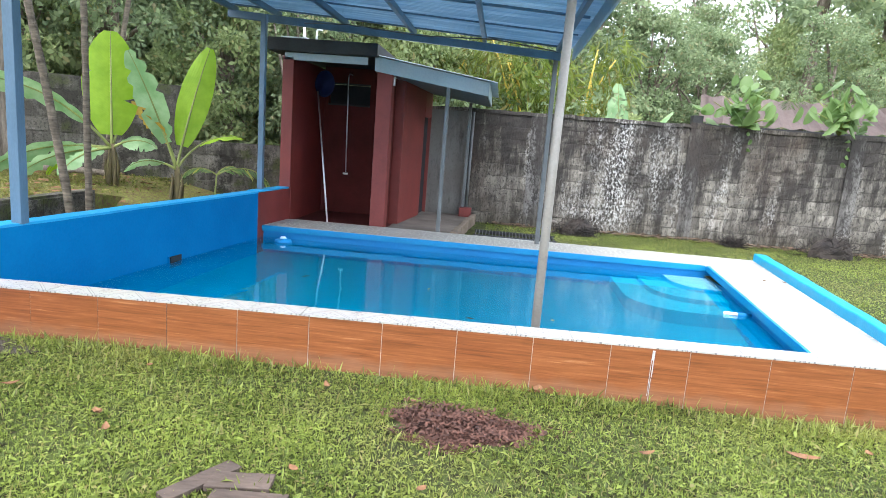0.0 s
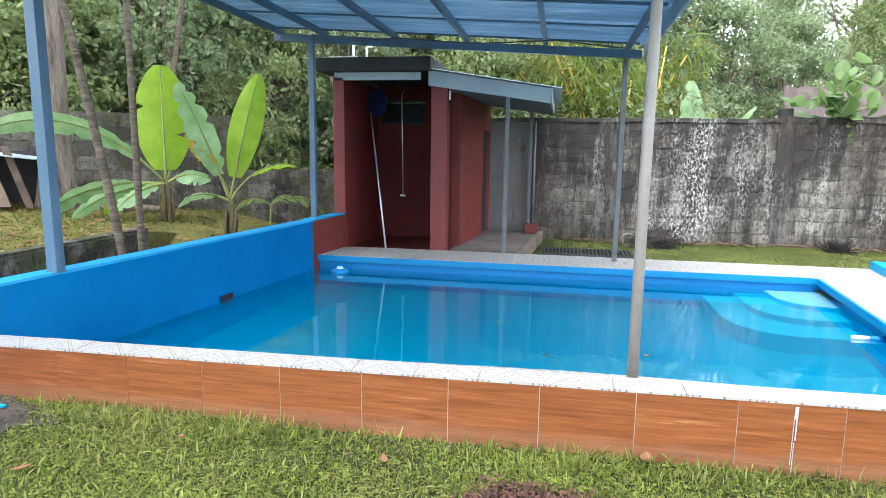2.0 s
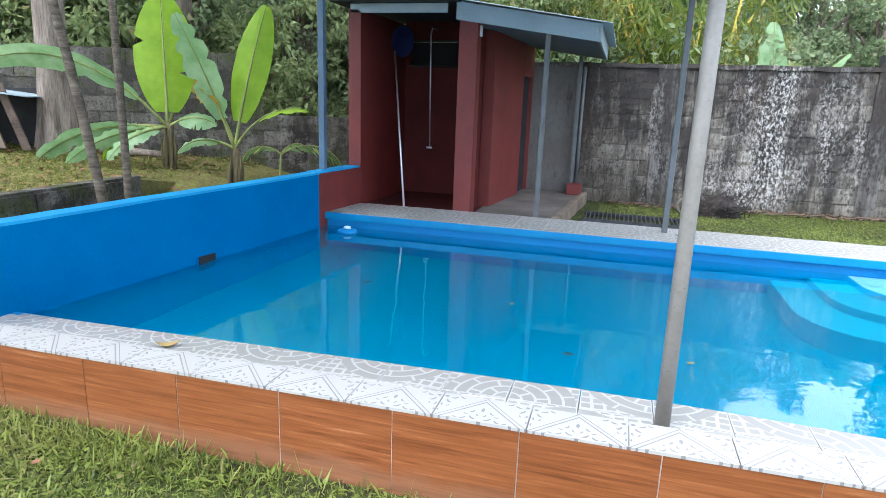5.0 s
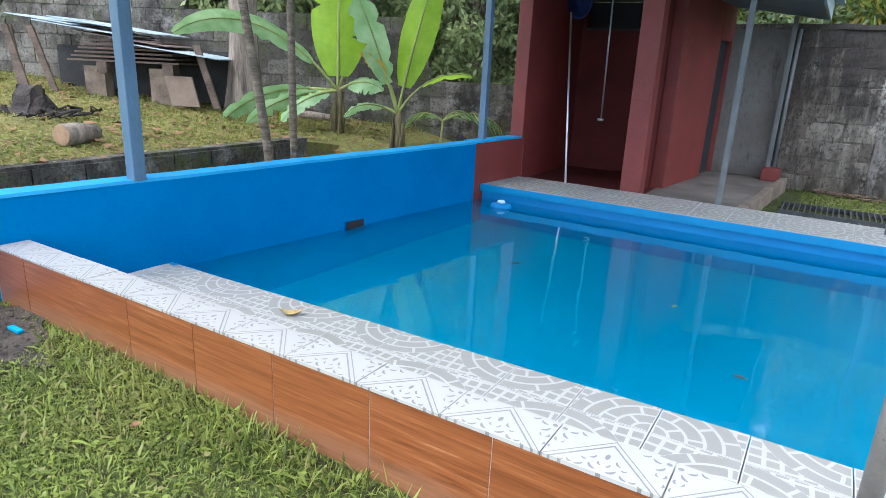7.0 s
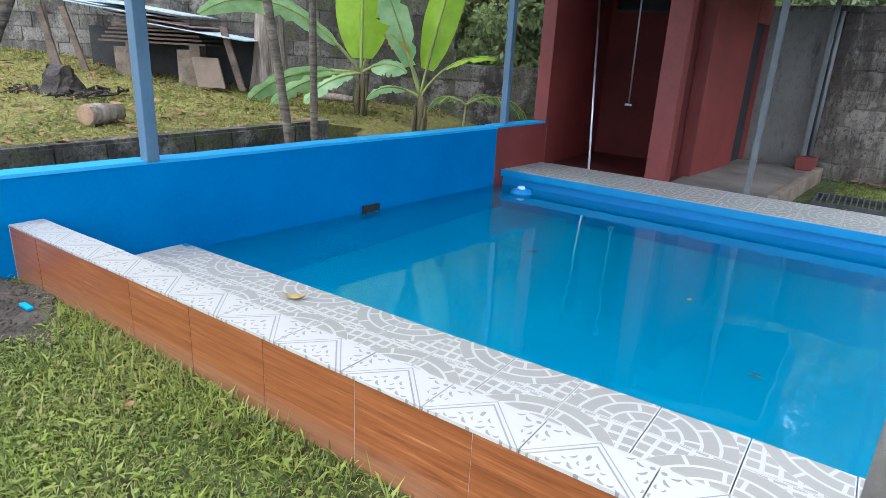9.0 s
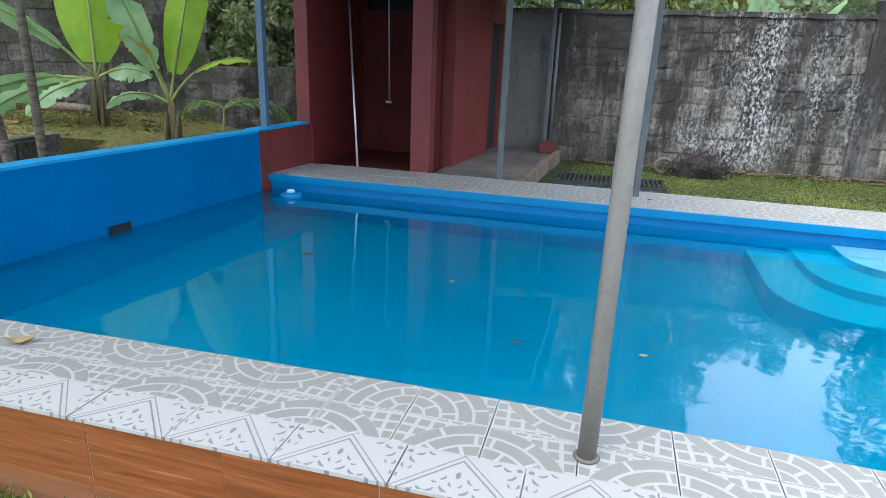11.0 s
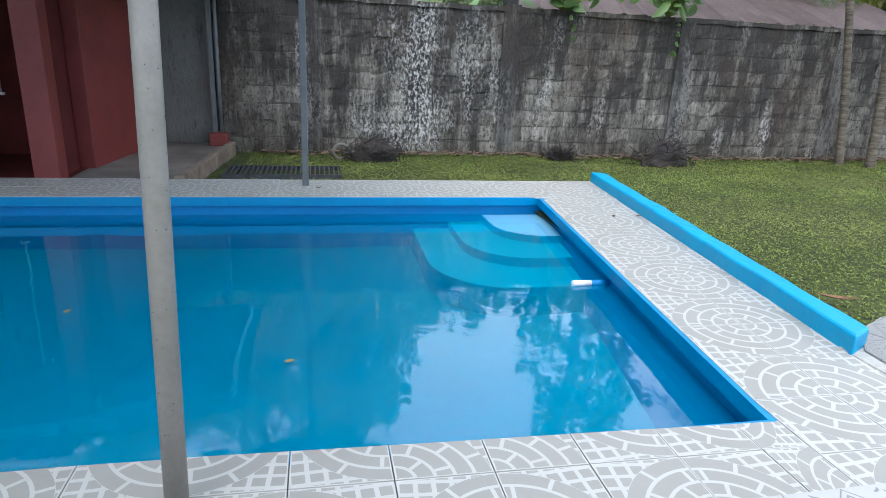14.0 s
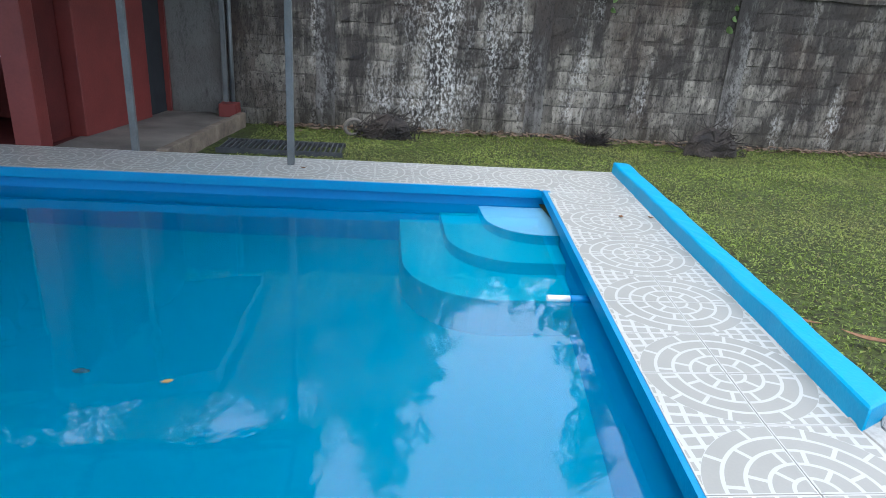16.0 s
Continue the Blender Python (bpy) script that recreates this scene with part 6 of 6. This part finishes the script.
for k in range(900):
    a, d = rr.uniform(0, 6.28), rr.uniform(0, 1) ** 0.6
    x, y, z = -3.05 + 0.36 * d * math.cos(a), 3.42 + 0.20 * d * math.sin(a), GROUND + 0.02 + rr.uniform(0, 0.035) * (1 - d * 0.6)
    if x < wall_x(y) + 0.03:
        continue
    q, s = rr.uniform(0, 6.28), rr.uniform(0.008, 0.03)
    i = len(v)
    for e, w in ((0, 1), (1.57, 0.35), (3.14, 1), (4.71, 0.35)):
        v.append((x + s * w * math.cos(q + e), y + s * w * math.sin(q + e), z + rr.uniform(0, 0.012)))
    f.append((i, i + 1, i + 2, i + 3))
tagged(raw("leaf_litter", v, f, "mulch"), "reddish brown leaf litter and chips by the blue wall", "leaf litter", kind="stuff")
rr = random.Random(12)
for k in range(40):
    flat_leaf("fallen_leaf", rr.uniform(-3.5, -2.75), rr.uniform(3.1, 3.72), GROUND + 0.03, rr.uniform(0.03, 0.075), rr.uniform(0.015, 0.035), rr.uniform(0, 360), "brown_leaf", "brown fallen leaf on the soil by the blue wall", 0.4)
for k in range(16):
    flat_leaf("fallen_leaf", rr.uniform(-3.0, 3.0), rr.uniform(2.2, 4.0), GROUND + 0.035, rr.uniform(0.04, 0.09), 0.035, rr.uniform(0, 360), "brown_leaf", "brown fallen leaf in the grass", 0.4)
bd = root("broken_boards", "old weathered broken boards lying in the grass", "boards", (-0.80, 2.74, GROUND))
for k, (x, y, ln, wd, a) in enumerate(((-0.10, 0.0, 0.34, 0.09, 60), (0.06, 0.02, 0.26, 0.12, 8), (0.14, -0.10, 0.30, 0.1, 4))):
    bm = soften(roughen(box(B(), -ln / 2, ln / 2, -wd / 2, wd / 2, 0.01, 0.035), 0.006, 9), 0.003)
    ob = part("board", bm, "old_board", bd)
    ob.matrix_basis = pose(x, y, 0.004 * k, 0, 0, a)


# ---- lawn ----
def lawn(name, label, area, n, blade, mat, seed, flat=0.5, avoid=lambda x, y: np.zeros(len(x), bool), clumpy=0.0):
    rs = np.random.RandomState(seed)
    x = rs.uniform(area[0], area[1], n)
    y = rs.uniform(area[2], area[3], n)
    if clumpy:
        dens = 0.5 + 0.5 * np.sin(x * 3.1 + 1.7 * np.sin(y * 2.3)) * np.sin(y * 3.7 + np.sin(x * 1.9))
        k = rs.uniform(0, 1, n) < (1 - clumpy) + clumpy * dens
        x, y = x[k], y[k]
    k = ~avoid(x, y)
    x, y = x[k], y[k]
    n = len(x)
    z = np.array([ground_z(a, b) for a, b in zip(x, y)])
    az = rs.uniform(0, 6.283, n)
    el = np.where(rs.uniform(0, 1, n) < flat, rs.uniform(0.1, 0.6, n), rs.uniform(0.7, 1.4, n))
    ln = blade[0] * rs.uniform(0.5, 1.4, n)
    w = blade[1] * rs.uniform(0.6, 1.4, n) * np.where(el < 0.65, 1.7, 1.0)
    d = np.stack([np.cos(az) * np.cos(el), np.sin(az) * np.cos(el), np.sin(el)], 1)
    s = np.stack([-np.sin(az), np.cos(az), np.zeros(n)], 1)
    p = np.stack([x, y, z - 0.004 + np.where(el < 0.65, rs.uniform(0, 0.03, n), 0)], 1)
    mid = p + d * ln[:, None] * 0.5
    tip = p + d * ln[:, None]
    tip[:, 2] -= ln * 0.25 * np.cos(el)
    v = np.stack([p, mid + s * w[:, None], tip, mid - s * w[:, None]], 1).reshape(-1, 3)
    f = np.arange(n * 4).reshape(-1, 4)
    return tagged(cloud_part(name, v, f, mat, None), label, "grass", kind="stuff")


def bare(x, y):
    return (((x - 0.12) / 0.36) ** 2 + ((y - 3.5) / 0.2) ** 2 < 1) | (((x + 3.18) / 0.5) ** 2 + ((y - 3.8) / 0.24) ** 2 < 1)


lawn("lawn_grass", "short green lawn with broad weeds before the pool", (-3.5, 4.4, 0.9, 4.09), 270000, (0.038, 0.0023), "grass", 1, 0.30, bare, 0.5)
lawn("lawn_grass", "longer grass blades along the tiled wall", (-2.8, 4.1, 3.86, 4.09), 4200, (0.095, 0.0036), "grass", 2, 0.15, bare, 0.85)
lawn("lawn_weeds", "broad-leaved weeds among the lawn grass", (-3.4, 4.2, 1.0, 4.05), 42000, (0.024, 0.0062), "grass", 6, 0.75, bare, 0.8)
lawn("lawn_grass", "tufts of longer grass in the lawn", (-3.4, 3.0, 1.2, 4.0), 11000, (0.075, 0.0042), "grass", 3, 0.35, bare, 0.95)


lawn("lawn_grass", "short green lawn behind the path walked", (-4.3, 9.0, -4.0, 0.95), 90000, (0.060, 0.0060), "grass", 7, 0.5, lambda x, y: x < -3.0 - 0.118 * (8.55 - y) + 0.02, 0.4)
lawn("lawn_grass", "short green lawn beside the raised wall", (4.35, 9.0, 0.9, 4.2), 36000, (0.060, 0.0060), "grass", 8, 0.5, bare, 0.4)


def paved(x, y):
    return (x < 3.55 + 0.125 * (y - 5.4)) & (y < 9.6) | ((x < 0.05) & (y < 12.1)) | ((x > -0.15) & (x < 1.22) & (y > 10.2) & (y < 10.82)) | (((x - 4.12) ** 2 + (y - 4.98) ** 2) < 0.62)


lawn("lawn_grass", "short green lawn between the pool deck and the block wall", (-0.1, 13.0, 4.3, 12.2), 230000, (0.034, 0.0036), "grass", 4, 0.5, paved, 0.35)
lawn("yard_grass", "sparse yellowing grass and weeds in the yard", (-14.5, -4.95, 2.5, 10.5), 60000, (0.06, 0.009), "dry_grass", 5, 0.6, lambda x, y: y > 12.9 + 0.5 * (x + 3.0) - 0.3, 0.7)
rr = random.Random(77)
v, f = [], []
for k in range(700):
    x, y = rr.uniform(-12, -3.9), rr.uniform(4.5, 11)
    if x > -4.95 and y < 8.2:
        continue
    z = ground_z(x, y) + 0.02
    a, s = rr.uniform(0, 6.28), rr.uniform(0.03, 0.09)
    i = len(v)
    for q, w in ((0, 1), (1.57, 0.5), (3.14, 1), (4.71, 0.5)):
        v.append((x + s * w * math.cos(a + q), y + s * w * math.sin(a + q), z + rr.uniform(0, 0.03)))
    f.append((i, i + 1, i + 2, i + 3))
tagged(raw("leaf_litter", v, f, "brown_leaf"), "brown and yellow fallen leaves littering the yard", "leaf litter", kind="stuff")

v, f = [], []
for k in range(1500):
    x, y = rr.uniform(0.2, 13.0), 12.2 - abs(rr.gauss(0.0, 0.16))
    z = ground_z(x, y) + rr.uniform(0.01, 0.05)
    a, s, b = rr.uniform(0, 6.28), rr.uniform(0.02, 0.07), rr.uniform(0.15, 0.5)
    i = len(v)
    for q, w in ((0, 1), (1.57, b), (3.14, 1), (4.71, b)):
        v.append((x + s * w * math.cos(a + q), min(12.2, y + s * w * math.sin(a + q)), z + rr.uniform(0, 0.03)))
    f.append((i, i + 1, i + 2, i + 3))
tagged(raw("leaf_litter", v, f, "litter"), "dead brown leaves and twigs along the foot of the block wall", "leaf litter", kind="stuff")
